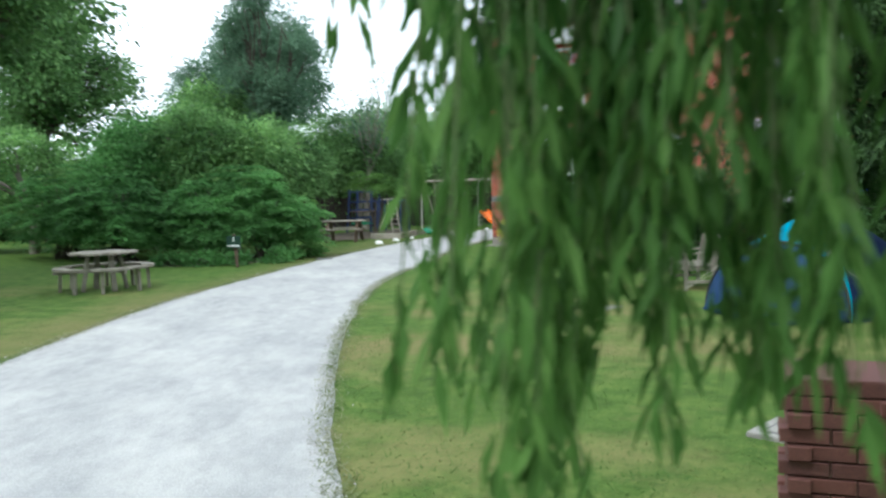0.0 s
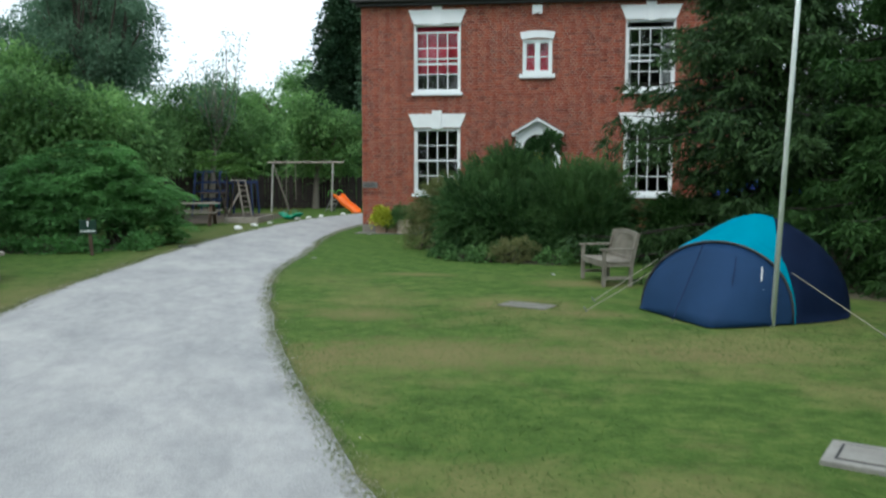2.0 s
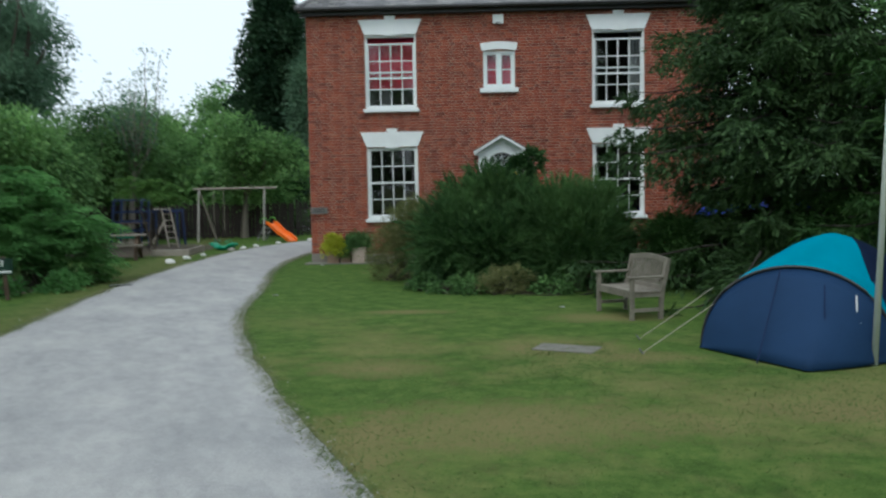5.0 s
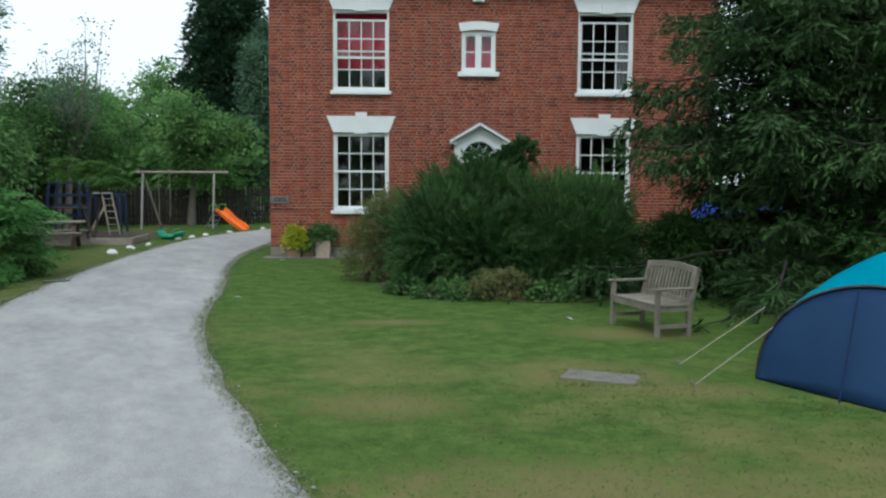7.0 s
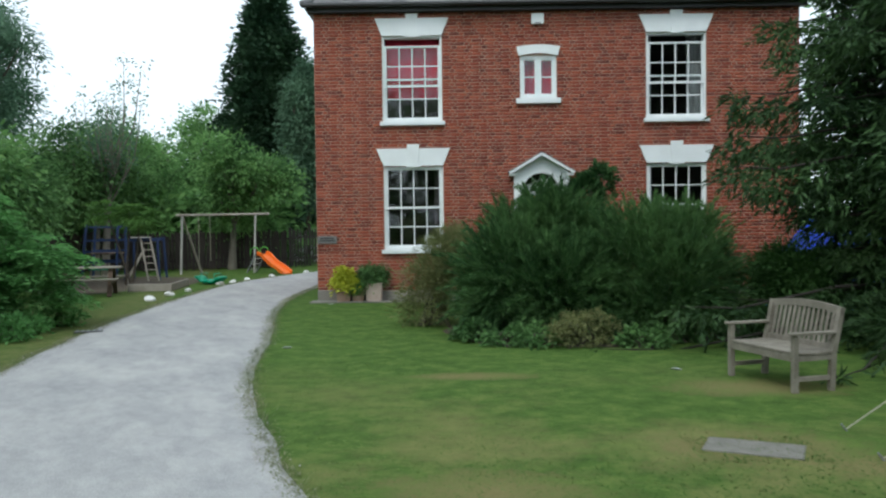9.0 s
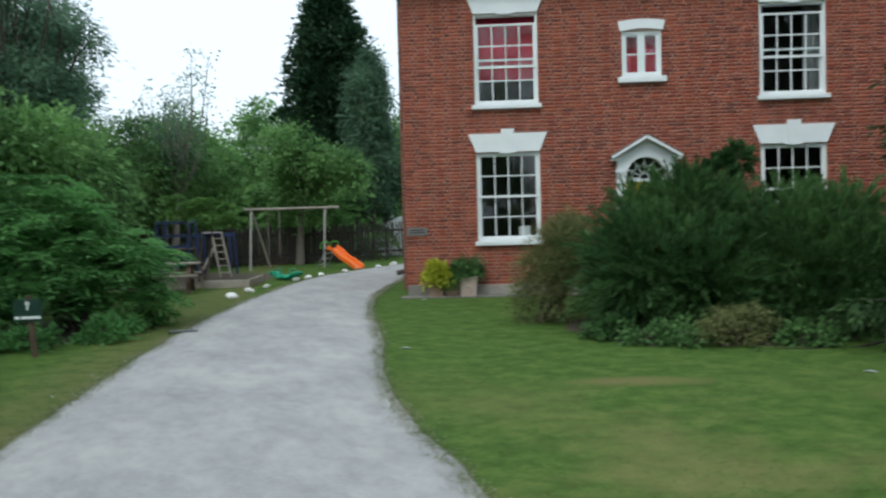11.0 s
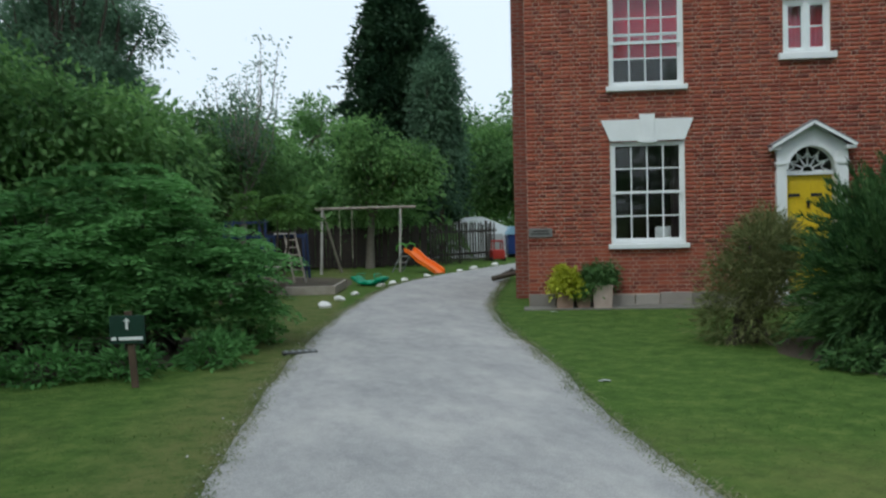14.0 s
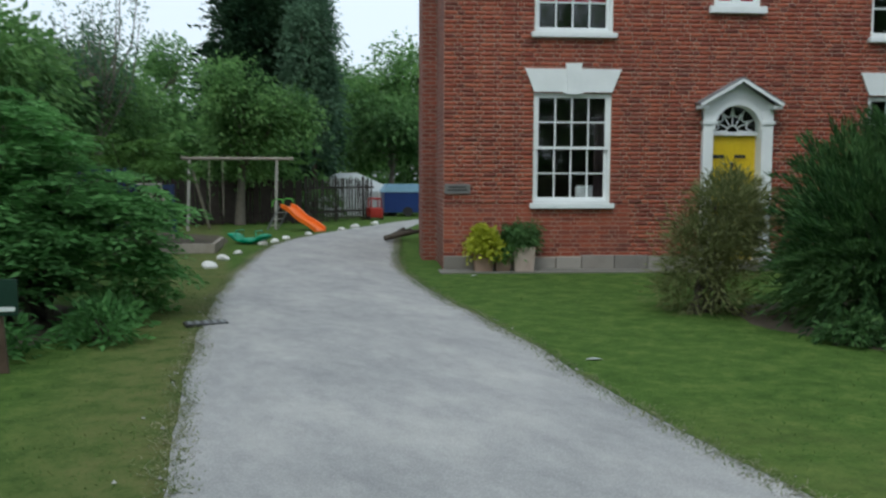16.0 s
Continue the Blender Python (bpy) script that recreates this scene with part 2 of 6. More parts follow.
# bare, trodden patches
for px, py, prx, pry in ((3.35, -13.75, 0.8, 0.5), (4.6, -15.9, 1.7, 0.8), (5.4, -12.75, 0.95, 0.6), (6.2, -10.4, 1.0, 0.5), (6.2, -13.3, 0.7, 0.35), (3.4, -16.4, 0.6, 0.9), (3.3, -9.6, 0.8, 0.25), (7.3, -15.6, 1.0, 0.4)):
    away = add(nt, "ShaderNodeVectorMath")
    away.operation = "MULTIPLY_ADD"
    away.inputs[1].default_value, away.inputs[2].default_value = (0.42 / prx, 0.42 / pry, 0), (-0.42 * px / prx, -0.42 * py / pry, 0)
    nt.links.new(pos, away.inputs[0])
    reach = nt.nodes.new("ShaderNodeVectorMath")
    reach.operation = "LENGTH"
    nt.links.new(away.outputs[0], reach.inputs[0])
    ragged = nt.nodes.new("ShaderNodeMath")
    ragged.operation = "MULTIPLY_ADD"
    ragged.inputs[1].default_value = 1.1
    nt.links.new(mid_n, ragged.inputs[0])
    nt.links.new(reach.outputs["Value"], ragged.inputs[2])
    spot = ramp(nt, ragged.outputs[0], [(0.55, (0.95, 0.95, 0.95)), (0.8, (0.6, 0.6, 0.6)), (1.0, (0, 0, 0))])
    c = mix(nt, spot, c, (0.2, 0.155, 0.075))
c = mix(nt, 0.3, c, ramp(nt, fine_n, [(0.25, (0.03, 0.07, 0.01)), (0.75, (0.11, 0.17, 0.04))]))
nt.links.new(c, p.inputs["Base Color"])
p.inputs["Roughness"].default_value = 0.95
p.inputs["Specular IOR Level"].default_value = 0.08
bump(nt, p, fine_n, 0.3, 0.015)

# pale crushed-stone drive
M_gravel, nt, p = node_mat("crushed_stone")
pos = coords(nt)
# wear drawn out along the way that wheels run
drag = nt.nodes.new("ShaderNodeVectorMath")
drag.operation = "MULTIPLY_ADD"
drag.inputs[1].default_value = (1.0, 0.55, 1.0)
sep_g = nt.nodes.new("ShaderNodeSeparateXYZ")
nt.links.new(pos, sep_g.inputs[0])
skew = nt.nodes.new("ShaderNodeMath")
skew.operation = "MULTIPLY"
skew.inputs[1].default_value = 0.3
nt.links.new(sep_g.outputs["Y"], skew.inputs[0])
lift = nt.nodes.new("ShaderNodeCombineXYZ")
nt.links.new(skew.outputs[0], lift.inputs["X"])
nt.links.new(pos, drag.inputs[0])
nt.links.new(lift.outputs[0], drag.inputs[2])
way_g = drag.outputs[0]
a, b = noise_out(nt, way_g, 1.3, 5.0, 0.65), noise_out(nt, way_g, 6.5, 6.0, 0.7)
grit = add(nt, "ShaderNodeTexVoronoi", Scale=70.0)
nt.links.new(pos, grit.inputs["Vector"])
c = ramp(nt, a, [(0.32, (0.25, 0.253, 0.255)), (0.52, (0.372, 0.368, 0.359)), (0.7, (0.5, 0.49, 0.462))])
c = mix(nt, 0.3, c, ramp(nt, b, [(0.36, (0.19, 0.19, 0.188)), (0.7, (0.52, 0.515, 0.5))]))
c = mix(nt, 0.3, c, ramp(nt, grit.outputs["Distance"], [(0.0, (0.5, 0.5, 0.49)), (0.6, (0.2, 0.2, 0.2))]))
nt.links.new(c, p.inputs["Base Color"])
p.inputs["Roughness"].default_value = 0.95
bump(nt, p, grit.outputs["Distance"], 0.5, 0.01)


# ---- mesh helpers ----
def box(bm, x0, x1, y0, y1, z0, z1):
    vs = [bm.verts.new((x, y, z)) for z in (z0, z1) for x, y in ((x0, y0), (x1, y0), (x1, y1), (x0, y1))]
    for f in ((3, 2, 1, 0), (4, 5, 6, 7), (0, 1, 5, 4), (1, 2, 6, 5), (2, 3, 7, 6), (3, 0, 4, 7)):
        bm.faces.new([vs[i] for i in f])
    return bm


def block(x0, x1, y0, y1, z0, z1, soft=0.0):
    bm = box(bmesh.new(), x0, x1, y0, y1, z0, z1)
    if soft:
        bmesh.ops.bevel(bm, geom=bm.edges[:], offset=soft, segments=2, affect="EDGES", profile=0.6)
    return bm


def rod(bm, p, q, r, r2=None, n=8):
    """A round bar from p to q."""
    p, q = Vector(p), Vector(q)
    d = (q - p).normalized()
    u = d.orthogonal().normalized()
    w = d.cross(u)
    rings = []
    for c, k in ((p, r), (q, r if r2 is None else r2)):
        rings.append([bm.verts.new(c + (u * math.cos(6.2832 * i / n) + w * math.sin(6.2832 * i / n)) * k) for i in range(n)])
    for i in range(n):
        bm.faces.new((rings[0][i], rings[0][(i + 1) % n], rings[1][(i + 1) % n], rings[1][i]))
    bm.faces.new(rings[0][::-1])
    bm.faces.new(rings[1])
    return bm


def beam(bm, p, q, w, d, up=(0, 0, 1)):
    """A square bar from p to q, w wide and d deep."""
    p, q = Vector(p), Vector(q)
    ax = (q - p).normalized()
    s = ax.cross(Vector(up))
    s = s.normalized() if s.length > 1e-4 else Vector((1, 0, 0))
    v = s.cross(ax)
    ends = [[bm.verts.new(c + s * a * w / 2 + v * b * d / 2) for a, b in ((-1, -1), (1, -1), (1, 1), (-1, 1))] for c in (p, q)]
    for i in range(4):
        bm.faces.new((ends[0][i], ends[0][(i + 1) % 4], ends[1][(i + 1) % 4], ends[1][i]))
    bm.faces.new(ends[0][::-1])
    bm.faces.new(ends[1])
    bmesh.ops.recalc_face_normals(bm, faces=bm.faces[:])
    return bm


def tube(bm, pts, radii, n=7):
    """A tapering limb through the points."""
    rings = []
    for i, c in enumerate(pts):
        d = (Vector(pts[min(i + 1, len(pts) - 1)]) - Vector(pts[max(i - 1, 0)])).normalized()
        u = d.orthogonal().normalized()
        w = d.cross(u)
        rings.append([bm.verts.new(Vector(c) + (u * math.cos(6.2832 * k / n) + w * math.sin(6.2832 * k / n)) * radii[i]) for k in range(n)])
    for a, b in zip(rings, rings[1:]):
        for k in range(n):
            bm.faces.new((a[k], a[(k + 1) % n], b[(k + 1) % n], b[k]))
    bm.faces.new(rings[-1])
    return bm


def prism(bm, outline, y0, y1):
    """An outline of (x, z) drawn out from y0 to y1."""
    a = [bm.verts.new((x, y0, z)) for x, z in outline]
    b = [bm.verts.new((x, y1, z)) for x, z in outline]
    n = len(a)
    bm.faces.new(a)
    bm.faces.new(b[::-1])
    for i in range(n):
        bm.faces.new((a[i], b[i], b[(i + 1) % n], a[(i + 1) % n]))
    bmesh.ops.recalc_face_normals(bm, faces=bm.faces[:])
    return bm


def part(name, bm, material, parent=None, label="", smooth=False):
    bmesh.ops.recalc_face_normals(bm, faces=bm.faces[:])
    me = bpy.data.meshes.new(name)
    bm.to_mesh(me)
    bm.free()
    me.materials.append(material)
    if smooth:
        me.polygons.foreach_set("use_smooth", [True] * len(me.polygons))
    ob = new(name, me)
    ob.parent = parent
    return tagged(ob, label)


def again(name, me, parent, m=None):
    """One more object on a mesh that is there already."""
    ob = new(name, me)
    ob.parent = parent
    if m is not None:
        ob.matrix_basis = m
    return ob


def thing(name, label, category, m=None, group="", kind=""):
    ob = new(name)
    ob.empty_display_size = 0.1
    if m is not None:
        ob.matrix_basis = m
    return tagged(ob, label, category, group, kind)


def fast_mesh(name, verts, loops, per, material):
    """A mesh from numpy arrays whose faces have `per` corners each."""
    me = bpy.data.meshes.new(name)
    count = len(loops) // per
    me.vertices.add(len(verts))
    me.vertices.foreach_set("co", np.ascontiguousarray(verts, dtype=np.float32).ravel())
    me.loops.add(len(loops))
    me.loops.foreach_set("vertex_index", np.ascontiguousarray(loops, dtype=np.int32))
    me.polygons.add(count)
    me.polygons.foreach_set("loop_start", np.arange(count, dtype=np.int32) * per)
    me.update(calc_edges=True)
    me.materials.append(material)
    return me


def unit(v):
    return v / np.maximum(np.linalg.norm(v, axis=-1, keepdims=True), 1e-6)


def leaf_cards(points, ways, length, width, rng, fold=0.25, level=0.0):
    """A folded, pointed leaf at each point along each way; level: how far the blades turn up to the sky."""
    n = len(points)
    ways = unit(ways)
    side = unit(np.cross(ways, rng.normal(size=(n, 3)) + np.array([0, 0, level])))
    flat = np.cross(ways, side)
    ln = length * rng.uniform(0.65, 1.25, (n, 1))
    wd = width * rng.uniform(0.7, 1.2, (n, 1))
    mid = points + ways * ln * 0.45 - flat * wd * fold
    v = np.stack([points, mid + side * wd / 2, points + ways * ln, mid - side * wd / 2], 1).reshape(-1, 3)
    base = np.arange(n)[:, None] * 4
    return v, (base + np.array([[0, 1, 2, 0, 2, 3]])).ravel()


def crown_points(blobs, clumps, per, size, rng, low=-0.6):
    """Points and outward ways in layered, drooping clumps over lumpy masses (x, y, z, rx, ry, rz)."""
    pts, outs = [], []
    clumps, per = max(8, clumps // 2), per * 2
    for x, y, z, rx, ry, rz in blobs:
        u = unit(rng.normal(size=(clumps * 2, 3)))
        u = u[u[:, 2] > low][:clumps]
        r = 1 - 0.55 * rng.random((len(u), 1)) ** 2.0
        r = r * (0.84 + 0.32 * rng.random((len(u), 1)))
        c = np.array([x, y, z]) + u * r * np.array([rx, ry, rz])
        s = size * rng.uniform(0.7, 1.6, (len(u), 1, 1))
        o = rng.normal(size=(len(u), per, 3)) * s * np.array([1, 1, 0.42]) * 0.62
        flat = np.linalg.norm(o[:, :, :2], axis=2, keepdims=True)
        o = o - np.array([0, 0, 1.0]) * 0.45 * flat**2 / np.maximum(s, 0.02)
        p = (c[:, None] + o).reshape(-1, 3)
        w = (u[:, None] * 0.55 + unit(o) * 0.9).reshape(-1, 3)
        pts.append(p)
        outs.append(w)
    return np.concatenate(pts), np.concatenate(outs)


def crown(name, blobs, clumps, per, size, leaf, width, material, parent, seed, droop=0.25, low=-0.6, label="", spread=0.9):
    rng = np.random.default_rng(seed)
    p, w = crown_points(blobs, clumps, per, size, rng, low)
    keep = p[:, 2] > 0.02
    p, w = p[keep], w[keep]
    w = w + rng.normal(size=w.shape) * spread * 0.6 + np.array([0, 0, -droop])
    v, l = leaf_cards(p, w, leaf, width, rng, level=1.3)
    ob = new(name, fast_mesh(name, v, l, 3, material))
    ob.parent = parent
    return tagged(ob, label)


def limbs(base, tips, r, rng, bend=0.25):
    """A trunk's limbs from base to each tip, bent a little."""
    bm = bmesh.new()
    for t in tips:
        b, t = Vector(base), Vector(t)
        k = (t - b).length * bend
        m1 = b.lerp(t, 0.35) + Vector((rng.uniform(-k, k) * 0.4, rng.uniform(-k, k) * 0.4, k * 0.5))
        m2 = b.lerp(t, 0.7) + Vector((rng.uniform(-k, k) * 0.4, rng.uniform(-k, k) * 0.4, k * 0.4))
        tube(bm, [b, m1, m2, t], [r, r * 0.7, r * 0.45, r * 0.15])
    return bm


def tree(name, label, x, y, height, blobs, clumps, per, size, leaf, width, material, seed, r=0.14, category="tree", bark=None, droop=0.25, fork=0.3, group="", low=-0.6):
    """A broad-leaved tree or shrub; blobs are relative to its foot."""
    rng = np.random.default_rng(seed)
    t = thing(name, label, category, pose(x, y, 0), group)
    bm = bmesh.new()
    top = Vector((0.1, 0.05, height * fork))
    tube(bm, [(0, 0, -0.1), (0.03, 0.02, height * fork * 0.5), top], [r * 1.35, r, r * 0.85])
    part("trunk", bm, bark or M_bark, t, smooth=True)
    tips = [(b[0] + rng.uniform(-0.3, 0.3) * b[3], b[1] + rng.uniform(-0.3, 0.3) * b[4], b[2] + b[5] * 0.5) for b in blobs]
    tips += [(b[0] + rng.uniform(-0.7, 0.7) * b[3], b[1] - 0.6 * b[4], b[2] + rng.uniform(-0.3, 0.6) * b[5]) for b in blobs]
    for tip in tips:
        part("limb", limbs(top, [tip], r * 0.6, rng), bark or M_bark, t, smooth=True)
    crown("crown", blobs, clumps, per, size, leaf, width, material, t, seed, droop, low)
    return t


def blobs_in(rng, n, x, y, z, rx, ry, rz, lo=0.3, hi=0.5):
    """n lumps spread through a rough ellipsoid."""
    out = []
    for _ in range(n):
        u = unit(rng.normal(size=3)) * rng.random() ** 0.4 * 0.75
        k = rng.uniform(lo, hi)
        out.append((x + u[0] * rx, y + u[1] * ry, z + u[2] * rz, rx * k, ry * k, rz * k))
    return out


# ---- ground and drive ----
def smooth_between(rows, y):
    """A smooth value at y between rows of (y, value)."""
    ys, vs = [r[0] for r in rows], [r[1] for r in rows]
    return float(np.interp(y, ys, vs))


bm = bmesh.new()
ys = [-400, -60, -30, -20, -10, 0, 10, 20, 40, 80, 400]
xs = [-400, -60, -30, -15, -8, -4, 0, 4, 8, 15, 30, 60, 400]
grid = [[bm.verts.new((x, y, 0.0)) for x in xs] for y in ys]
for j in range(len(ys) - 1):
    for i in range(len(xs) - 1):
        bm.faces.new((grid[j][i], grid[j][i + 1], grid[j + 1][i + 1], grid[j + 1][i]))
ground = part("ground", bm, M_lawn)
tagged(ground, "mown green lawn with worn yellow patches", "grass", kind="structure")

DRIVE_RIGHT = [(-45, 19.0), (-30, 11.4), (-24, 7.55), (-20.4, 5.1), (-17.8, 3.75), (-14.5, 2.28), (-10.5, 0.85), (-8.0, 0.4), (-6.0, 0.2), (-3.6, -0.36), (0.2, -0.84), (4.4, -0.74), (8.0, -0.62), (11, -0.4), (13.5, -0.05), (16, 0.6), (20, 3)]
DRIVE_LEFT = [(-45, 12.0), (-30, 5.4), (-24, 2.6), (-20.4, 1.0), (-17.9, -0.08), (-15.5, -0.85), (-13.4, -1.58), (-10.6, -2.06), (-7.6, -2.64), (-4.0, -3.1), (-2.2, -3.28), (2.1, -3.5), (6.3, -3.5), (10.3, -2.42), (13, -1.4), (16, -0.3), (20, 1.6)]


def drive_edge(rows, y):
    v = sum(smooth_between(rows, y + d) for d in (-1.4, -0.7, 0, 0.7, 1.4)) / 5
    return v + 0.045 * noise.noise((y * 1.1, rows[0][1], 0)) + 0.018 * noise.noise((y * 4.3, rows[0][1], 5))


bm = bmesh.new()
prev = None
for k in range(0, 641):
    y = -44.0 + k * 0.1
    l, r = drive_edge(DRIVE_LEFT, y), drive_edge(DRIVE_RIGHT, y) + 0.04
    row = [bm.verts.new((l - 0.05, y, 0.001))] + [bm.verts.new((l + (r - l) * f, y, 0.012 + 0.02 * math.sin(math.pi * f) + 0.006 * noise.noise((l + (r - l) * f, y, 1)))) for f in (0.0, 0.12, 0.3, 0.5, 0.7, 0.88, 1.0)] + [bm.verts.new((r + 0.05, y, 0.001))]
    if prev:
        for i in range(len(row) - 1):
            bm.faces.new((prev[i], prev[i + 1], row[i + 1], row[i]))
    prev = row
drive = part("road", bm, M_gravel, smooth=True)
tagged(drive, "pale grey crushed-stone drive curving past the house", "driveway", kind="structure")


# grass blades over the lawn beside the drive and a rough fringe along its edges
def grass(name, x0, x1, y0, y1, count, height, seed, label):
    rng = np.random.default_rng(seed)
    p = np.stack([rng.uniform(x0, x1, count), rng.uniform(y0, y1, count), np.zeros(count)], 1)
    gl = np.array([drive_edge(DRIVE_LEFT, y) for y in np.linspace(y0, y1, 400)])
    gr = np.array([drive_edge(DRIVE_RIGHT, y) for y in np.linspace(y0, y1, 400)])
    yy = np.linspace(y0, y1, 400)
    l, r = np.interp(p[:, 1], yy, gl), np.interp(p[:, 1], yy, gr)
    jit = rng.normal(size=count) * 0.05
    keep = (p[:, 0] < l + jit) | (p[:, 0] > r + jit)
    keep &= ~((p[:, 0] > -0.5) & (p[:, 1] > -0.25))
    p = p[keep]
    n = len(p)
    lean = unit(rng.normal(size=(n, 3)) * np.array([1, 1, 0])) + np.array([0, 0, 1]) * rng.uniform(0.1, 0.7, (n, 1))
    lush = np.array([0.6 + 0.8 * max(0, noise.noise((a * 0.5, b * 0.5, 3)) + 0.4) for a, b in p[:, :2]])[:, None]
    h = height * rng.uniform(0.5, 1.3, (n, 1)) * lush
    s = unit(np.cross(lean, np.array([0, 0, 1.0]))) * 0.0045
    tip = p + unit(lean) * h
    v = np.stack([p - s, p + s, tip], 1).reshape(-1, 3)
    ob = new(name, fast_mesh(name, v, np.arange(3 * n), 3, L_grass))
    return tagged(ob, label, "grass", kind="stuff")


grass("lawn_grass", 0.2, 10.5, -23.0, -13.0, 80000, 0.032, 11, "short mown lawn grass, thin in places")
grass("lawn_grass", -1.0, 9.0, -13.0, -0.3, 40000, 0.028, 12, "short mown green lawn grass before the house")
grass("verge_grass", -6.5, 0.0, -17.0, 12.0, 60000, 0.035, 13, "short verge grass along the drive")

grass("lawn_grass", 4.9, 5.85, -13.15, -12.4, 1300, 0.032, 14, "tufts of grass round the sunken slab")



def fringe(rows, side, y0, y1, count, seed):
    """Short blades and straw that grow out over one edge of the drive."""
    rng = np.random.default_rng(seed)
    y = rng.uniform(y0, y1, count)
    yy = np.linspace(y0, y1, 900)
    x = np.interp(y, yy, np.array([drive_edge(rows, v) for v in yy]))
    ragged = np.array([noise.noise((v * 2.3, seed, 1)) for v in y]) * 0.07
    off = rng.normal(size=count) * 0.065 + 0.05 - 0.6 * ragged
    p = np.stack([x + side * off, y, np.full(count, 0.014)], 1)
    p = p[~((p[:, 0] > -0.5) & (p[:, 1] > -0.25) & (side > 0))]
    n = len(p)
    lean = unit(rng.normal(size=(n, 3)) * np.array([1, 1, 0])) + np.array([0, 0, 1]) * rng.uniform(0.15, 0.7, (n, 1))
    s = unit(np.cross(lean, np.array([0, 0, 1.0]))) * 0.0055
    tip = p + unit(lean) * rng.uniform(0.018, 0.05, (n, 1))
    v = np.stack([p - s, p + s, tip], 1).reshape(-1, 3)
    ob = new("edge_grass", fast_mesh("edge_grass", v, np.arange(3 * n), 3, L_edge))
    return tagged(ob, "ragged short grass and straw along the drive's edge", "grass", kind="stuff")


fringe(DRIVE_RIGHT, 1, -24.0, 9.0, 15000, 15)
fringe(DRIVE_LEFT, -1, -19.0, 10.0, 12000, 16)

# loose chips thrown to the drive's edges
M_chip = per_piece("stone_chip", [(0.22, 0.215, 0.2), (0.31, 0.305, 0.29), (0.42, 0.41, 0.39)], rough=0.95, island=True)


def loose_chips(rows, side, y0, y1, count, seed):
    rng = np.random.default_rng(seed)
    y = rng.uniform(y0, y1, count)
    yy = np.linspace(y0, y1, 600)
    x = np.interp(y, yy, np.array([drive_edge(rows, v) for v in yy])) + side * (rng.gamma(1.5, 0.045, count) - 0.12)
    heap = np.array([noise.noise((v * 0.9, seed, 4)) for v in y])
    pick = rng.random(count) < 0.25 + 1.1 * np.maximum(0, heap)
    x, y = x[pick], y[pick]
    n = len(x)
    r = 0.005 + 0.011 * rng.random((n, 1)) ** 3
    c = np.stack([x, y, np.full(n, 0.012)], 1)
    turn = rng.uniform(0, 6.28, n)
    corners = []
    for k in range(4):
        a = turn + k * 1.571 + rng.uniform(-0.3, 0.3, n)
        corners.append(c + np.stack([np.cos(a), np.sin(a), np.zeros(n)], 1) * r * rng.uniform(0.8, 1.4, (n, 1)))
    top = c + np.stack([rng.normal(size=n) * 0.2, rng.normal(size=n) * 0.2, np.ones(n)], 1) * r
    v = np.stack(corners + [top], 1).reshape(-1, 3)
    loops = (np.arange(n)[:, None] * 5 + np.array([[0, 1, 4, 1, 2, 4, 2, 3, 4, 3, 0, 4]])).ravel()
    ob = new("loose_stones", fast_mesh("loose_stones", v, loops, 3, M_chip))
    return tagged(ob, "small pale stone chips scattered along the drive's edge", "gravel", kind="stuff")


loose_chips(DRIVE_RIGHT, 1, -24.0, 2.0, 9000, 17)
loose_chips(DRIVE_LEFT, -1, -20.0, 4.0, 7000, 18)

# bare soil under the shrubs and in the play area
for name, x, y, rx, ry, lab in (("soil", -6.0, -5.4, 1.9, 2.0, "dark bare soil under the sumac bushes"), ("soil", -7.0, 6.2, 2.3, 3.6, "trodden brown earth of the play area"), ("soil", 5.3, -5.6, 2.4, 1.9, "dark bare soil under the evergreen shrubs"), ("needle_litter", 12.6, -8.8, 3.7, 4.2, "dim needle-strewn earth under the spruces")):
    bm = bmesh.new()
    c = bm.verts.new((x, y, 0.012))
    ring = []
    for i in range(40):
        a = 6.2832 * i / 40
        k = 1 + 0.16 * noise.noise((math.cos(a) * 2, math.sin(a) * 2, x))
        ring.append(bm.verts.new((x + math.cos(a) * rx * k, y + math.sin(a) * ry * k, 0.002)))
    for i in range(40):
        bm.faces.new((c, ring[i], ring[(i + 1) % 40]))
    tagged(part(name, bm, M_litter if name == "needle_litter" else M_soil), lab, "soil", kind="structure")

# ---- house ----
W, D, EAVE, RIDGE = 10.85, 8.4, 6.6, 9.05
house = thing("house", "two-storey red brick house with slate roof and white sash windows", "house", pose(0, 0, 0))
OPEN = [(1.53, 2.87, 1.14, 3.02), (1.53, 2.87, 4.02, 5.93), (7.44, 8.78, 1.14, 3.02), (7.44, 8.78, 4.02, 5.93), (4.62, 5.44, 4.5, 5.45), (4.5, 5.66, 0.0, 2.93)]


def in_opening(x, z):
    return any(a < x < b and c < z < d for a, b, c, d in OPEN)


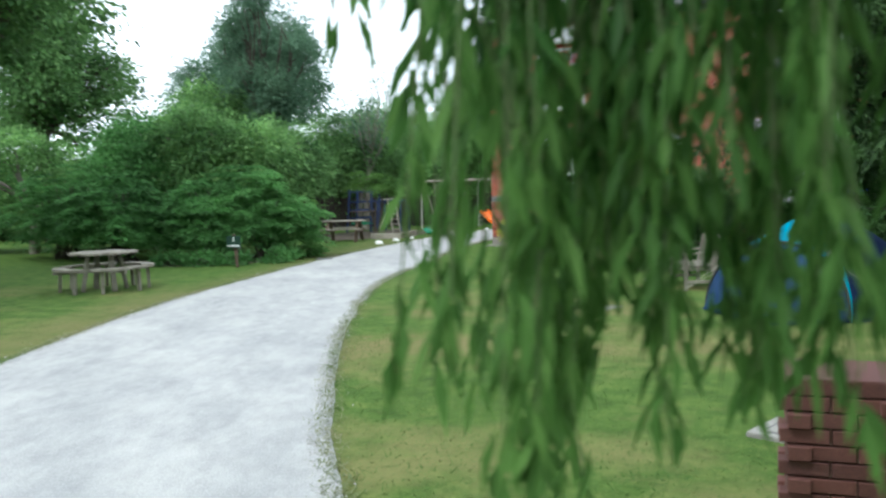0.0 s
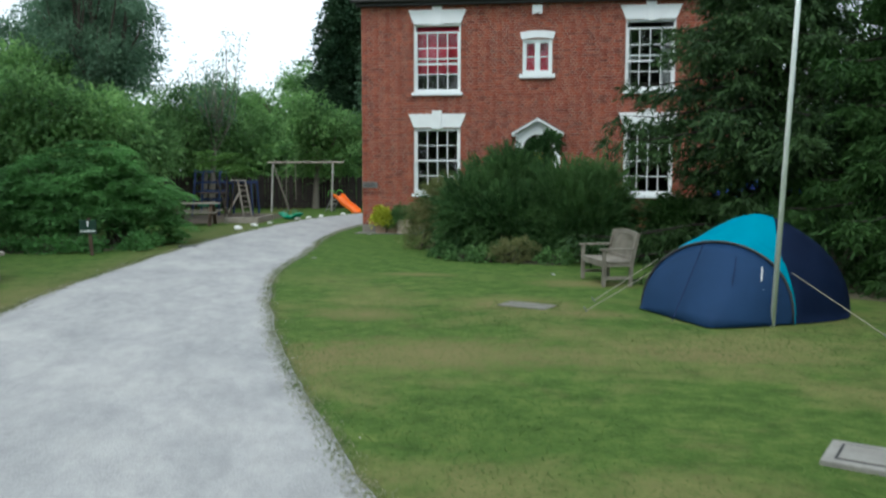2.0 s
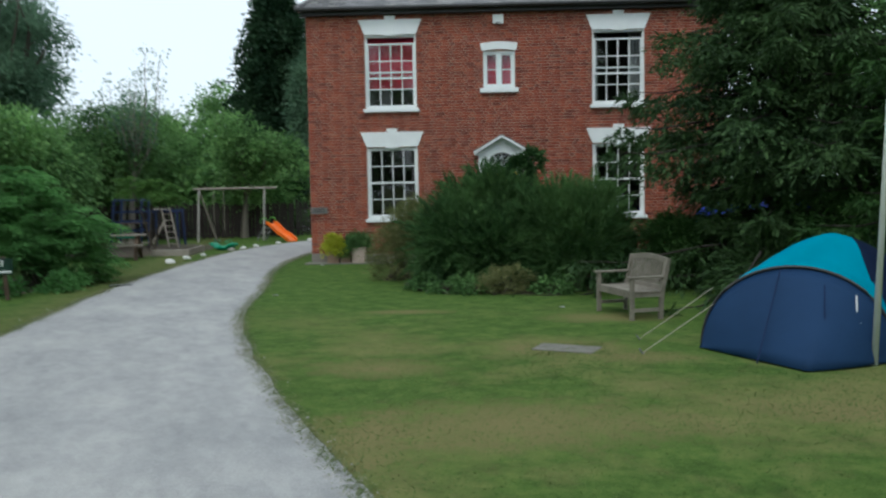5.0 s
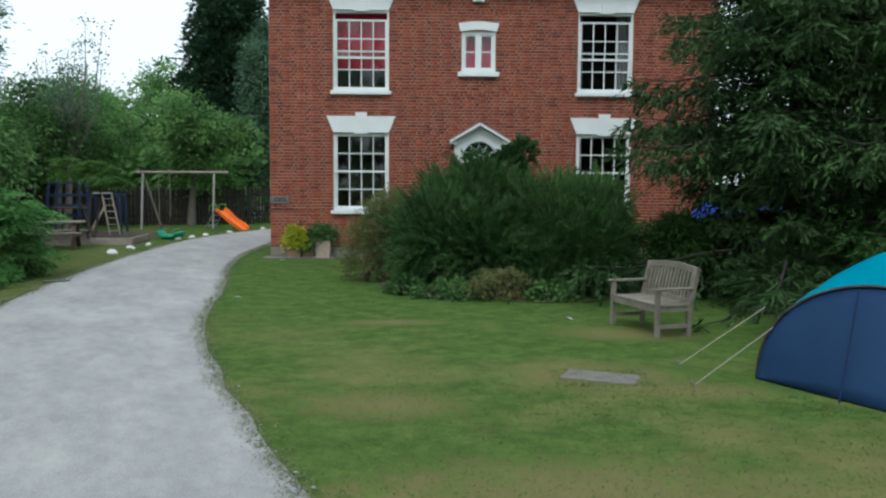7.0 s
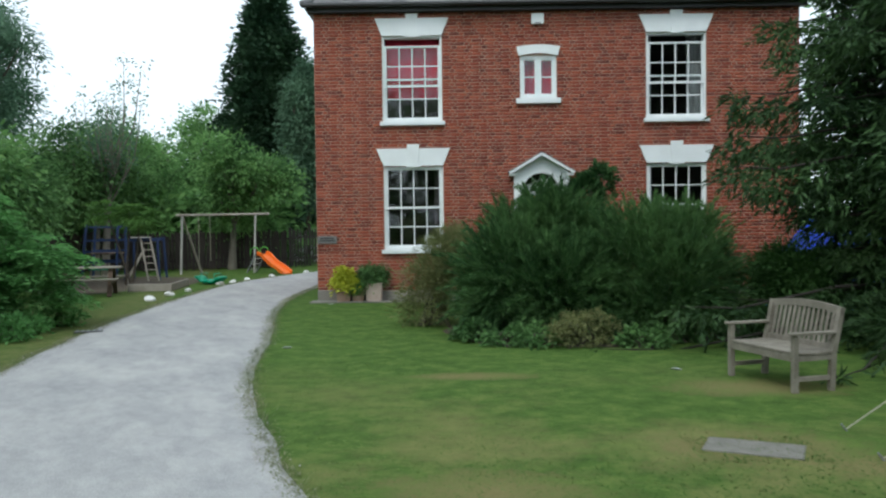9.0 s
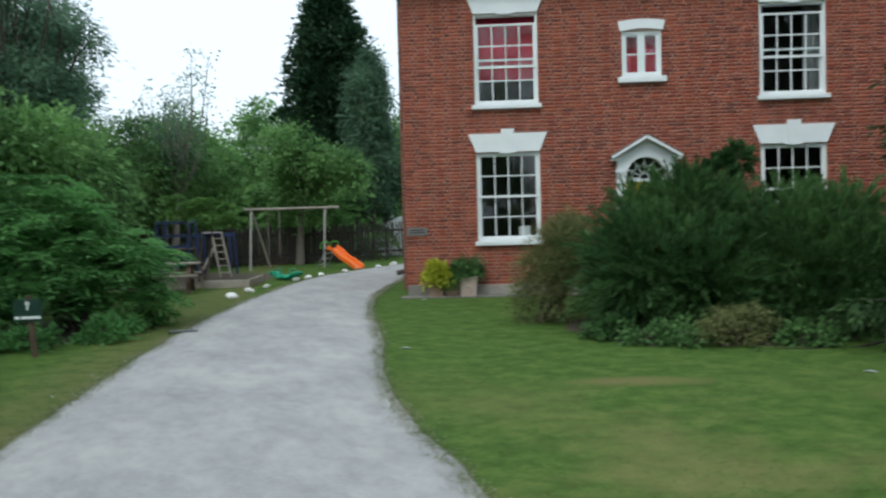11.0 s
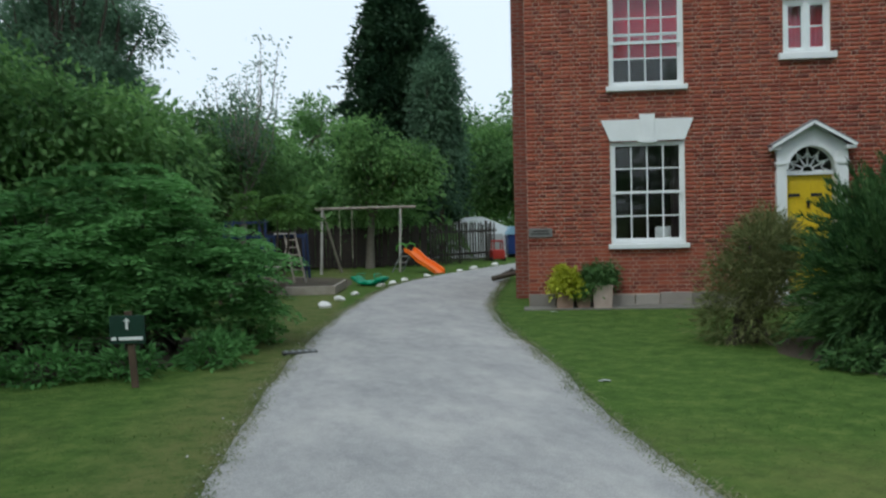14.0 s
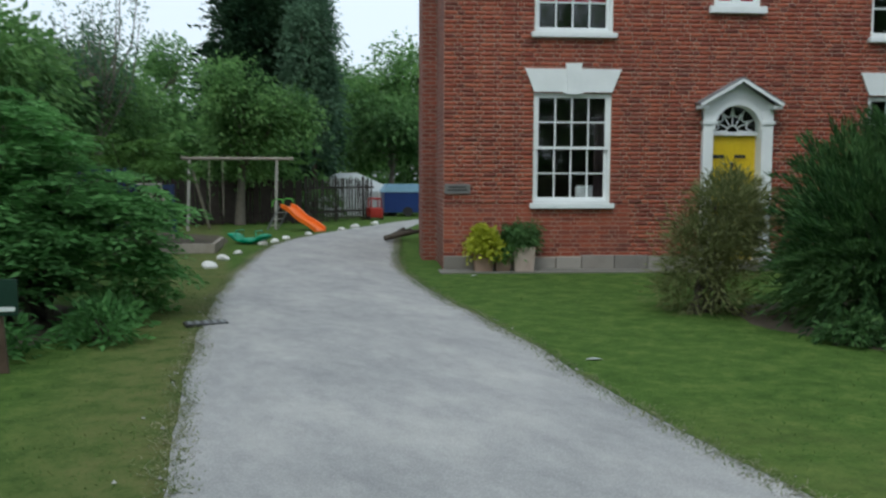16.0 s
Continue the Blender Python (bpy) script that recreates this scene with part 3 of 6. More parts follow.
bm = bmesh.new()
cx = sorted({0.0, W} | {v for o in OPEN for v in o[:2]})
cz = sorted({0.0, EAVE} | {v for o in OPEN for v in o[2:]})
for i in range(len(cx) - 1):
    for j in range(len(cz) - 1):
        if not in_opening((cx[i] + cx[i + 1]) / 2, (cz[j] + cz[j + 1]) / 2):
            box(bm, cx[i], cx[i + 1], 0.0035, 0.3, cz[j], cz[j + 1])
bmesh.ops.remove_doubles(bm, verts=bm.verts[:], dist=1e-4)
wall_front = part("wall_front", bm, M_mortar, house, "red brick front wall with pale mortar")
M_sidebrick, nt, p = node_mat("shaded_grimy_side_brickwork")
tc = nt.nodes.new("ShaderNodeNewGeometry")
sep = nt.nodes.new("ShaderNodeSeparateXYZ")
nt.links.new(tc.outputs["Position"], sep.inputs[0])
add_xy = nt.nodes.new("ShaderNodeMath")
nt.links.new(sep.outputs["X"], add_xy.inputs[0])
nt.links.new(sep.outputs["Y"], add_xy.inputs[1])
comb = nt.nodes.new("ShaderNodeCombineXYZ")
nt.links.new(add_xy.outputs[0], comb.inputs["X"])
nt.links.new(sep.outputs["Z"], comb.inputs["Y"])
# brick colours darkened for shade on these faces as well as dirt
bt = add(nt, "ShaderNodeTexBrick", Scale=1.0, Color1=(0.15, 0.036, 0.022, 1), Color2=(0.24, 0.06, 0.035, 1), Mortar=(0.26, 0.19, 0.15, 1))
bt.inputs["Mortar Size"].default_value, bt.inputs["Brick Width"].default_value, bt.inputs["Row Height"].default_value = 0.008, 0.225, 0.075
nt.links.new(comb.outputs[0], bt.inputs["Vector"])
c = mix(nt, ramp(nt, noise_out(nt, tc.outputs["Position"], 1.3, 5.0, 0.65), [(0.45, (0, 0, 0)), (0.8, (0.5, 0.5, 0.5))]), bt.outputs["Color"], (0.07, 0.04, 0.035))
nt.links.new(c, p.inputs["Base Color"])
p.inputs["Roughness"].default_value = 0.9
bump(nt, p, bt.outputs["Fac"], 0.4, -0.006)
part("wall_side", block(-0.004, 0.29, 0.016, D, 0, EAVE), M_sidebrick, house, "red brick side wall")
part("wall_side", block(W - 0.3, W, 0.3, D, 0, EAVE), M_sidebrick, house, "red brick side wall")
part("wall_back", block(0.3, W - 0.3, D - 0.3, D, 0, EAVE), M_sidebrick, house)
part("partition", block(0.3, W - 0.3, 4.0, 4.12, 0, EAVE), M_room, house, "plastered inner wall, room shade in its colour")
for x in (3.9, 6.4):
    part("partition", block(x, x + 0.12, 0.3, 4.0, 0, EAVE), M_room, house, "plastered inner wall, room shade in its colour")
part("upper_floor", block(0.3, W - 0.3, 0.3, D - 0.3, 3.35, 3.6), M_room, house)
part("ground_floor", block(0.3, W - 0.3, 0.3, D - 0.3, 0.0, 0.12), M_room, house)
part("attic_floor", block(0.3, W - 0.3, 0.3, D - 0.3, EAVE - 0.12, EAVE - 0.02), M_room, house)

# hipped roof: underlay, eaves board, ridge
e = 0.22
A, B, C2, D2 = (-e, -e, EAVE), (W + e, -e, EAVE), (W + e, D + e, EAVE), (-e, D + e, EAVE)
R1, R2 = (2.35, D / 2, RIDGE), (8.55, D / 2, RIDGE)
bm = bmesh.new()
vs = [bm.verts.new(v) for v in (A, B, C2, D2, R1, R2)]
for f in ((0, 1, 5, 4), (1, 2, 5), (2, 3, 4, 5), (3, 0, 4), (3, 2, 1, 0)):
    bm.faces.new([vs[i] for i in f])
roof = part("roof", bm, M_slate_all, house, "weathered grey slate hipped roof")
part("eaves_board", block(-0.12, W + 0.12, -0.16, 0.0, EAVE - 0.16, EAVE - 0.01), M_black, house, "dark eaves board")
bm = bmesh.new()
rod(bm, (-e, -e - 0.05, EAVE - 0.02), (W + e, -e - 0.05, EAVE - 0.02), 0.055, n=10)
part("gutter", bm, M_black, house, "dark rainwater gutter")
bm = bmesh.new()
for a, b in ((A, R1), (B, R2), (D2, R1), (C2, R2), (R1, R2)):
    rod(bm, Vector(a) + Vector((0, 0, 0.03)), Vector(b) + Vector((0, 0, 0.03)), 0.07, n=8)
part("ridge", bm, M_slate_all, roof, "dark ridge and hip tiles")
bm = bmesh.new()
box(bm, 4.02, 4.2, 0.9, 1.05, 7.2, 7.4)
part("roof_vent", bm, M_black, roof)

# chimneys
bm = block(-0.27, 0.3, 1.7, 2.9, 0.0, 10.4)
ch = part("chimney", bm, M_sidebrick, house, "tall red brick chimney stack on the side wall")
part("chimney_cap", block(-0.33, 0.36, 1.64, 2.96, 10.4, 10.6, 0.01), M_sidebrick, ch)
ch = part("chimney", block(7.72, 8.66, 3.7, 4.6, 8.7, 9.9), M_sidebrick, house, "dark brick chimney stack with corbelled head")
for k, z in enumerate((9.35, 9.45, 9.75)):
    part("corbel", block(7.72 - 0.05 * (k % 2 + 1), 8.66 + 0.05 * (k % 2 + 1), 3.62, 4.68, z, z + 0.1), M_sidebrick, ch)
for x in (7.95, 8.4):
    part("chimney_pot", rod(bmesh.new(), (x, 4.15, 9.9), (x, 4.15, 10.3), 0.13, 0.1, 12), M_terra, ch, smooth=True)


def pane_mesh(w, h):
    me_ob = part("pane", block(-w / 2, w / 2, -0.003, 0.003, -h / 2, h / 2), M_glass)
    return me_ob


def sash(name, parent, x0, x1, y, z0, z1, cols, rows, bar=0.024, stile=0.048):
    bm = bmesh.new()
    box(bm, x0, x0 + stile, y, y + 0.045, z0, z1)
    box(bm, x1 - stile, x1, y, y + 0.045, z0, z1)
    box(bm, x0 + stile, x1 - stile, y, y + 0.045, z0, z0 + stile)
    box(bm, x0 + stile, x1 - stile, y, y + 0.045, z1 - stile * 0.8, z1)
    xa, xb, za, zb = x0 + stile, x1 - stile, z0 + stile, z1 - stile * 0.8
    pw, ph = (xb - xa) / cols, (zb - za) / rows
    for i in range(1, cols):
        box(bm, xa + pw * i - bar / 2, xa + pw * i + bar / 2, y + 0.004, y + 0.041, za, zb)
    for j in range(1, rows):
        box(bm, xa, xb, y + 0.006, y + 0.039, za + ph * j - bar / 2, za + ph * j + bar / 2)
    s = part(name, bm, M_white, parent)
    first = None
    for i in range(cols):
        for j in range(rows):
            m = pose(xa + pw * (i + 0.5), y + 0.022, za + ph * (j + 0.5), random.uniform(-0.5, 0.5), 0, random.uniform(-0.5, 0.5))
            if first is None:
                first = pane_mesh(pw - bar * 0.4, ph - bar * 0.4)
                first.parent, first.matrix_basis = s, m
                pane = first
            else:
                pane = again("pane", first.data, s, m)
            pane.visible_shadow = False
    return s


def keystone_lintel(parent, x0, x1, z, h, out=0.16):
    bm = bmesh.new()
    prism(bm, [(x0, z), (x1, z), (x1 + out, z + h), (x0 - out, z + h)], -0.035, 0.02)
    m = (x0 + x1) / 2
    prism(bm, [(m - 0.1, z - 0.04), (m + 0.1, z - 0.04), (m + 0.14, z + h + 0.09), (m - 0.14, z + h + 0.09)], -0.065, 0.0)
    prism(bm, [(m - 0.2, z), (m - 0.1, z - 0.04), (m - 0.1, z), (m - 0.12, z + 0.02)], -0.045, 0.0)
    prism(bm, [(m + 0.1, z - 0.04), (m + 0.2, z), (m + 0.12, z + 0.02), (m + 0.1, z)], -0.045, 0.0)
    return part("lintel", bm, M_white, parent, "white painted splayed lintel with keystone")


def big_window(name, x0, x1, z0, z1, lower=0.0, label=""):
    w = thing(name, label, "window", kind="structure")
    bm = bmesh.new()
    f = 0.045
    for a, b, c, d in ((x0, x0 + f, z0, z1), (x1 - f, x1, z0, z1), (x0 + f, x1 - f, z0, z0 + 0.05), (x0 + f, x1 - f, z1 - 0.05, z1)):
        box(bm, a, b, 0.03, 0.19, c, d)
    part("window_frame", bm, M_white, w)
    part("window_sill", block(x0 - 0.06, x1 + 0.06, -0.09, 0.1, z0 - 0.09, z0, 0.012), M_white, w)
    mid = (z0 + z1) / 2
    sash("lower_sash", w, x0 + f, x1 - f, 0.1, z0 + 0.05, mid + 0.02, 4, 2)
    sash("upper_sash", w, x0 + f, x1 - f, 0.05, mid - 0.02 - lower, z1 - 0.05 - lower, 4, 2)
    keystone_lintel(w, x0, x1, z1 + 0.004, 0.39)
    return w


big_window("window_1", *OPEN[0], 0.0, "white sixteen-pane sash window, closed, dark room behind")
big_window("window_2", *OPEN[1], 0.16, "white sash window with top sash lowered, red blind behind")
big_window("window_3", *OPEN[2], 0.0, "white sixteen-pane sash window, closed, half hidden by shrubs")
big_window("window_4", *OPEN[3], 0.16, "white sash window with top sash lowered, pale curtains behind")

# small landing window
x0, x1, z0, z1 = OPEN[4]
w5 = thing("window_5", "small white two-light casement window with red curtains", "window", kind="structure")
bm = bmesh.new()
for a, b, c, d in ((x0, x0 + 0.06, z0, z1), (x1 - 0.06, x1, z0, z1), (x0 + 0.06, x1 - 0.06, z0, z0 + 0.06), (x0 + 0.06, x1 - 0.06, z1 - 0.06, z1), (5.0, 5.06, z0 + 0.06, z1 - 0.06)):
    box(bm, a, b, 0.03, 0.17, c, d)
part("window_frame", bm, M_white, w5)
part("window_sill", block(x0 - 0.09, x1 + 0.09, -0.09, 0.1, z0 - 0.12, z0, 0.012), M_white, w5)
sash("casement", w5, x0 + 0.06, 5.0, 0.05, z0 + 0.06, z1 - 0.06, 1, 2, stile=0.045)
sash("casement", w5, 5.06, x1 - 0.06, 0.05, z0 + 0.06, z1 - 0.06, 1, 2, stile=0.045)
arc = [(x0 - 0.03 + (x1 - x0 + 0.06) * i / 10, z1 + 0.0 + 0.05 * math.sin(math.pi * i / 10)) for i in range(11)]
top = [(x1 + 0.08 - (x1 - x0 + 0.16) * i / 10, z1 + 0.2 + 0.045 * math.sin(math.pi * i / 10)) for i in range(11)]
part("lintel", prism(bmesh.new(), arc + top, -0.03, 0.02), M_white, w5, "white painted shallow-arched lintel")


def drape(name, x0, x1, y, z0, z1, material, label, depth=0.03, waves=8):
    bm = bmesh.new()
    n = waves * 6
    rows = []
    for z in (z0, z1):
        rows.append([bm.verts.new((x0 + (x1 - x0) * i / n, y + depth * math.sin(i * 1.047), z)) for i in range(n + 1)])
    for i in range(n):
        bm.faces.new((rows[0][i], rows[0][i + 1], rows[1][i + 1], rows[1][i]))
    bmesh.ops.solidify(bm, geom=bm.faces[:], thickness=0.006)
    return tagged(part(name, bm, material, smooth=True), label, name.replace("_", " "))


drape("blind", 1.6, 2.8, 0.215, 4.55, 5.9, M_red, "bright red fabric blind drawn down behind the window", 0.012, 4)
drape("curtain", 4.66, 4.98, 0.2, 4.5, 5.45, M_red, "red curtain drawn behind the small window", 0.02, 4)
drape("curtain", 5.09, 5.4, 0.2, 4.5, 5.45, M_red, "red curtain drawn behind the small window", 0.02, 4)
drape("curtain", 8.42, 8.76, 0.34, 4.0, 5.95, M_lace, "pale grey curtain hanging open at the window", 0.03, 4)
drape("curtain", 7.46, 7.62, 0.34, 4.0, 5.95, M_lace, "pale grey curtain hanging open at the window", 0.03, 2)
drape("curtain", 2.66, 2.85, 0.36, 1.2, 3.0, plain("dark_plum_cloth", (0.05, 0.03, 0.035), (0.08, 0.05, 0.055)), "dark curtain hanging open at the window", 0.03, 3)
drape("curtain", 7.46, 7.64, 0.36, 1.2, 3.0, M_lace, "pale curtain hanging open at the lower window", 0.03, 2)

# chair with a white cover in the window
chair = thing("chair", "chair with rounded white back standing inside the window", "chair", pose(2.62, 0.62, 0.12))
bm = block(-0.21, 0.21, -0.03, 0.04, 0.5, 1.32)
bmesh.ops.bevel(bm, geom=[ed for ed in bm.edges if abs(ed.verts[0].co.z - ed.verts[1].co.z) < 0.01 or True], offset=0.028, segments=3, affect="EDGES")
part("backrest", bm, M_white, chair, smooth=True)
part("seat", block(-0.21, 0.21, 0.04, 0.45, 0.42, 0.5, 0.015), M_white, chair)
for x in (-0.18, 0.18):
    for y in (0.02, 0.42):
        part("leg", rod(bmesh.new(), (x, y, 0), (x, y, 0.42), 0.02), M_white, chair)

# front door
door = thing("door_1", "closed yellow front door with fanlight, white pilasters and gabled hood", "door", pose(0, 0, 0), kind="structure")
dx0, dx1, dm = 4.64, 5.5, 5.07
leaf_d = part("door_leaf", block(dx0, dx1, 0.16, 0.21, 0.14, 2.32, 0.004), M_yellow, door)
for a, b in ((dx0 + 0.1, dm - 0.05), (dm + 0.05, dx1 - 0.1)):
    for z0, z1 in ((0.35, 0.95), (1.1, 1.75), (1.9, 2.2)):
        part("panel", block(a, b, 0.147, 0.165, z0, z1, 0.006), M_yellow, leaf_d)
for a in (4.73, 5.12):
    part("letter_plate", block(a, a + 0.2, 0.138, 0.15, 1.925, 1.985, 0.004), M_black, leaf_d, "dark iron letter plate")
bm = bmesh.new()
bmesh.ops.create_uvsphere(bm, u_segments=12, v_segments=8, radius=0.04, matrix=pose(dm, 0.12, 1.82))
rod(bm, (dm, 0.12, 1.83), (dm, 0.12, 1.72), 0.022)
part("knocker", bm, M_black, leaf_d, "dark iron knocker", smooth=True)
part("door_step", block(4.35, 5.8, -0.42, 0.2, 0.0, 0.14, 0.015), M_concrete, door)
for a, b in ((4.46, dx0), (dx1, 5.7)):
    pl = part("pilaster", block(a, b, -0.09, 0.2, 0.14, 2.72, 0.006), M_white, door)
    part("capital", block(a - 0.02, b + 0.02, -0.12, 0.0, 2.5, 2.56, 0.006), M_white, pl)
    part("base", block(a - 0.02, b + 0.02, -0.12, 0.0, 0.14, 0.34, 0.006), M_white, pl)
part("transom", block(dx0, dx1, 0.08, 0.22, 2.32, 2.38), M_white, door)
half = (dx1 - dx0) / 2
ring = [(dm + half * math.cos(a), 2.38 + half * 1.03 * math.sin(a)) for a in [math.pi * i / 20 for i in range(21)]]
outer = [(4.46, 2.38), (4.46, 2.84), (dm, 3.24), (5.7, 2.84), (5.7, 2.38)]
bm = bmesh.new()
left_in = [q for q in ring if q[0] <= dm + 1e-6][::-1]
prism(bm, [(4.46, 2.38)] + left_in + [(dm, 3.24), (4.46, 2.84)], -0.07, 0.14)
right_in = [q for q in ring if q[0] >= dm - 1e-6]
prism(bm, [(5.7, 2.84), (dm, 3.24)] + right_in[::-1] + [(5.7, 2.38)], -0.07, 0.14)
part("arch", bm, M_white, door, "white arched surround")
bm = bmesh.new()
for i in range(20):
    a, b = ring[i], ring[i + 1]
    beam(bm, (a[0], -0.08, a[1] + 0.03), (b[0], -0.08, b[1] + 0.03), 0.05, 0.05, (0, 1, 0))
part("archivolt", bm, M_white, door)
bm = bmesh.new()
for a in (0.0, 0.52, 1.05, 1.571, 2.09, 2.62, 3.14):
    beam(bm, (dm + 0.1 * math.cos(a), 0.15, 2.4 + 0.1 * math.sin(a)), (dm + half * math.cos(a), 0.15, 2.38 + half * math.sin(a)), 0.022, 0.022)
for i in range(10):
    a, b = math.pi * i / 10, math.pi * (i + 1) / 10
    beam(bm, (dm + 0.1 * math.cos(a), 0.15, 2.39 + 0.1 * math.sin(a)), (dm + 0.1 * math.cos(b), 0.15, 2.39 + 0.1 * math.sin(b)), 0.022, 0.022, (0, 1, 0))
for k in range(6):
    for i in range(6):
        (a, r1), (b, r2) = [(math.pi / 6 * (k + q / 6), 0.36 - 0.11 * math.sin(math.pi * q / 6)) for q in (i, i + 1)]
        beam(bm, (dm + r1 * math.cos(a), 0.15, 2.39 + r1 * math.sin(a)), (dm + r2 * math.cos(b), 0.15, 2.39 + r2 * math.sin(b)), 0.02, 0.02, (0, 1, 0))
fan = part("fanlight", bm, M_white, door, "white radiating fanlight bars")
bm = prism(bmesh.new(), [(q[0], q[1]) for q in ring], 0.17, 0.176)
pane = part("pane", bm, M_glass, fan)
pane.visible_shadow = False
bm = bmesh.new()
for s in (-1, 1):
    beam(bm, (dm, -0.12, 3.27), (dm + s * 0.74, -0.12, 2.84), 0.3, 0.035, (0, 0, 1))
hood = part("hood", bm, M_lead, door, "grey pitched hood roof")
bm = bmesh.new()
for s in (-1, 1):
    beam(bm, (dm, -0.26, 3.235), (dm + s * 0.72, -0.26, 2.815), 0.025, 0.05, (0, 0, 1))
    box(bm, dm + s * 0.64 - 0.08, dm + s * 0.64 + 0.08, -0.22, 0.0, 2.76, 2.82)
part("bargeboard", bm, M_white, hood)

# alarm box, wall plaque, wall iron
al = thing("alarm_box", "white plastic burglar alarm box on the wall", "alarm", pose(5.02, 0, 6.26))
part("casing", block(-0.14, 0.14, -0.09, 0.0, -0.12, 0.12, 0.02), M_white, al, smooth=False)
part("strobe", block(-0.07, 0.07, -0.1, -0.085, -0.115, -0.09, 0.004), M_lead, al)
pq = thing("wall_plaque", "grey engraved stone plaque on the brick wall", "plaque", pose(0.23, 0, 1.38))
part("slab", block(-0.22, 0.22, -0.03, 0.0, -0.085, 0.085, 0.006), M_plaque, pq)
for k, (wd, z) in enumerate(((0.3, 0.03), (0.34, -0.02))):
    part("lettering", block(-wd / 2, wd / 2, -0.034, -0.029, z - 0.012, z + 0.012), M_black, pq)

tagged(part("paving", block(-0.1, 4.3, -0.62, -0.075, -0.05, 0.02, 0.008), M_oldslab), "narrow pale concrete strip along the foot of the wall", "paving", kind="structure")

# ---- things before the house ----
pots = [(0.64, 0.32, 0.3, M_terra), (0.965, 0.26, 0.26, M_terra), (1.31, 0.36, 0.4, M_terra2)]
for k, (x, w, h, mt) in enumerate(pots):
    pt = thing("plant_pot", ("square weathered terracotta pot with yellow shrub", "small square terracotta pot with low green plant", "tall square pale pot with dark green shrub")[k], "plant pot", pose(x, -0.33, 0.02), "pots along the house wall")
    bm = bmesh.new()
    a, b = w / 2 * 0.88, w / 2
    vs = [bm.verts.new((s * r, t * r, z)) for z, r in ((0, a), (h, b), (h, b - 0.03), (h - 0.06, b - 0.035)) for s, t in ((-1, -1), (1, -1), (1, 1), (-1, 1))]
    bm.faces.new(vs[0:4][::-1])
    for q in range(3):
        for i in range(4):
            bm.faces.new((vs[q * 4 + i], vs[q * 4 + (i + 1) % 4], vs[q * 4 + 4 + (i + 1) % 4], vs[q * 4 + 4 + i]))
    bm.faces.new(vs[12:16])
    part("pot", bm, mt, pt)
    part("soil", block(-b + 0.04, b - 0.04, -b + 0.04, b - 0.04, h - 0.058, h - 0.04), M_soil, pt)
    cfg = ((L_yellow, [(-0.02, 0, 0.52, 0.2, 0.19, 0.19), (0.1, -0.05, 0.42, 0.13, 0.13, 0.12)], 60, 0.09, 0.06), (L_bright, [(0, 0, 0.4, 0.2, 0.2, 0.18)], 40, 0.1, 0.03), (L_yew, [(-0.02, 0.05, 0.62, 0.24, 0.22, 0.19), (-0.12, 0, 0.54, 0.18, 0.17, 0.15)], 70, 0.09, 0.035))[k]
    for i in range(6):
        part("stem", rod(bmesh.new(), (0, 0, h - 0.06), (0.12 * math.cos(i), 0.12 * math.sin(i), h + 0.2), 0.008, 0.004, 5), M_twig, pt)
    crown("foliage", cfg[1], cfg[2], 22, 0.09, cfg[3], cfg[4], cfg[0], pt, 30 + k, 0.1, -0.9)


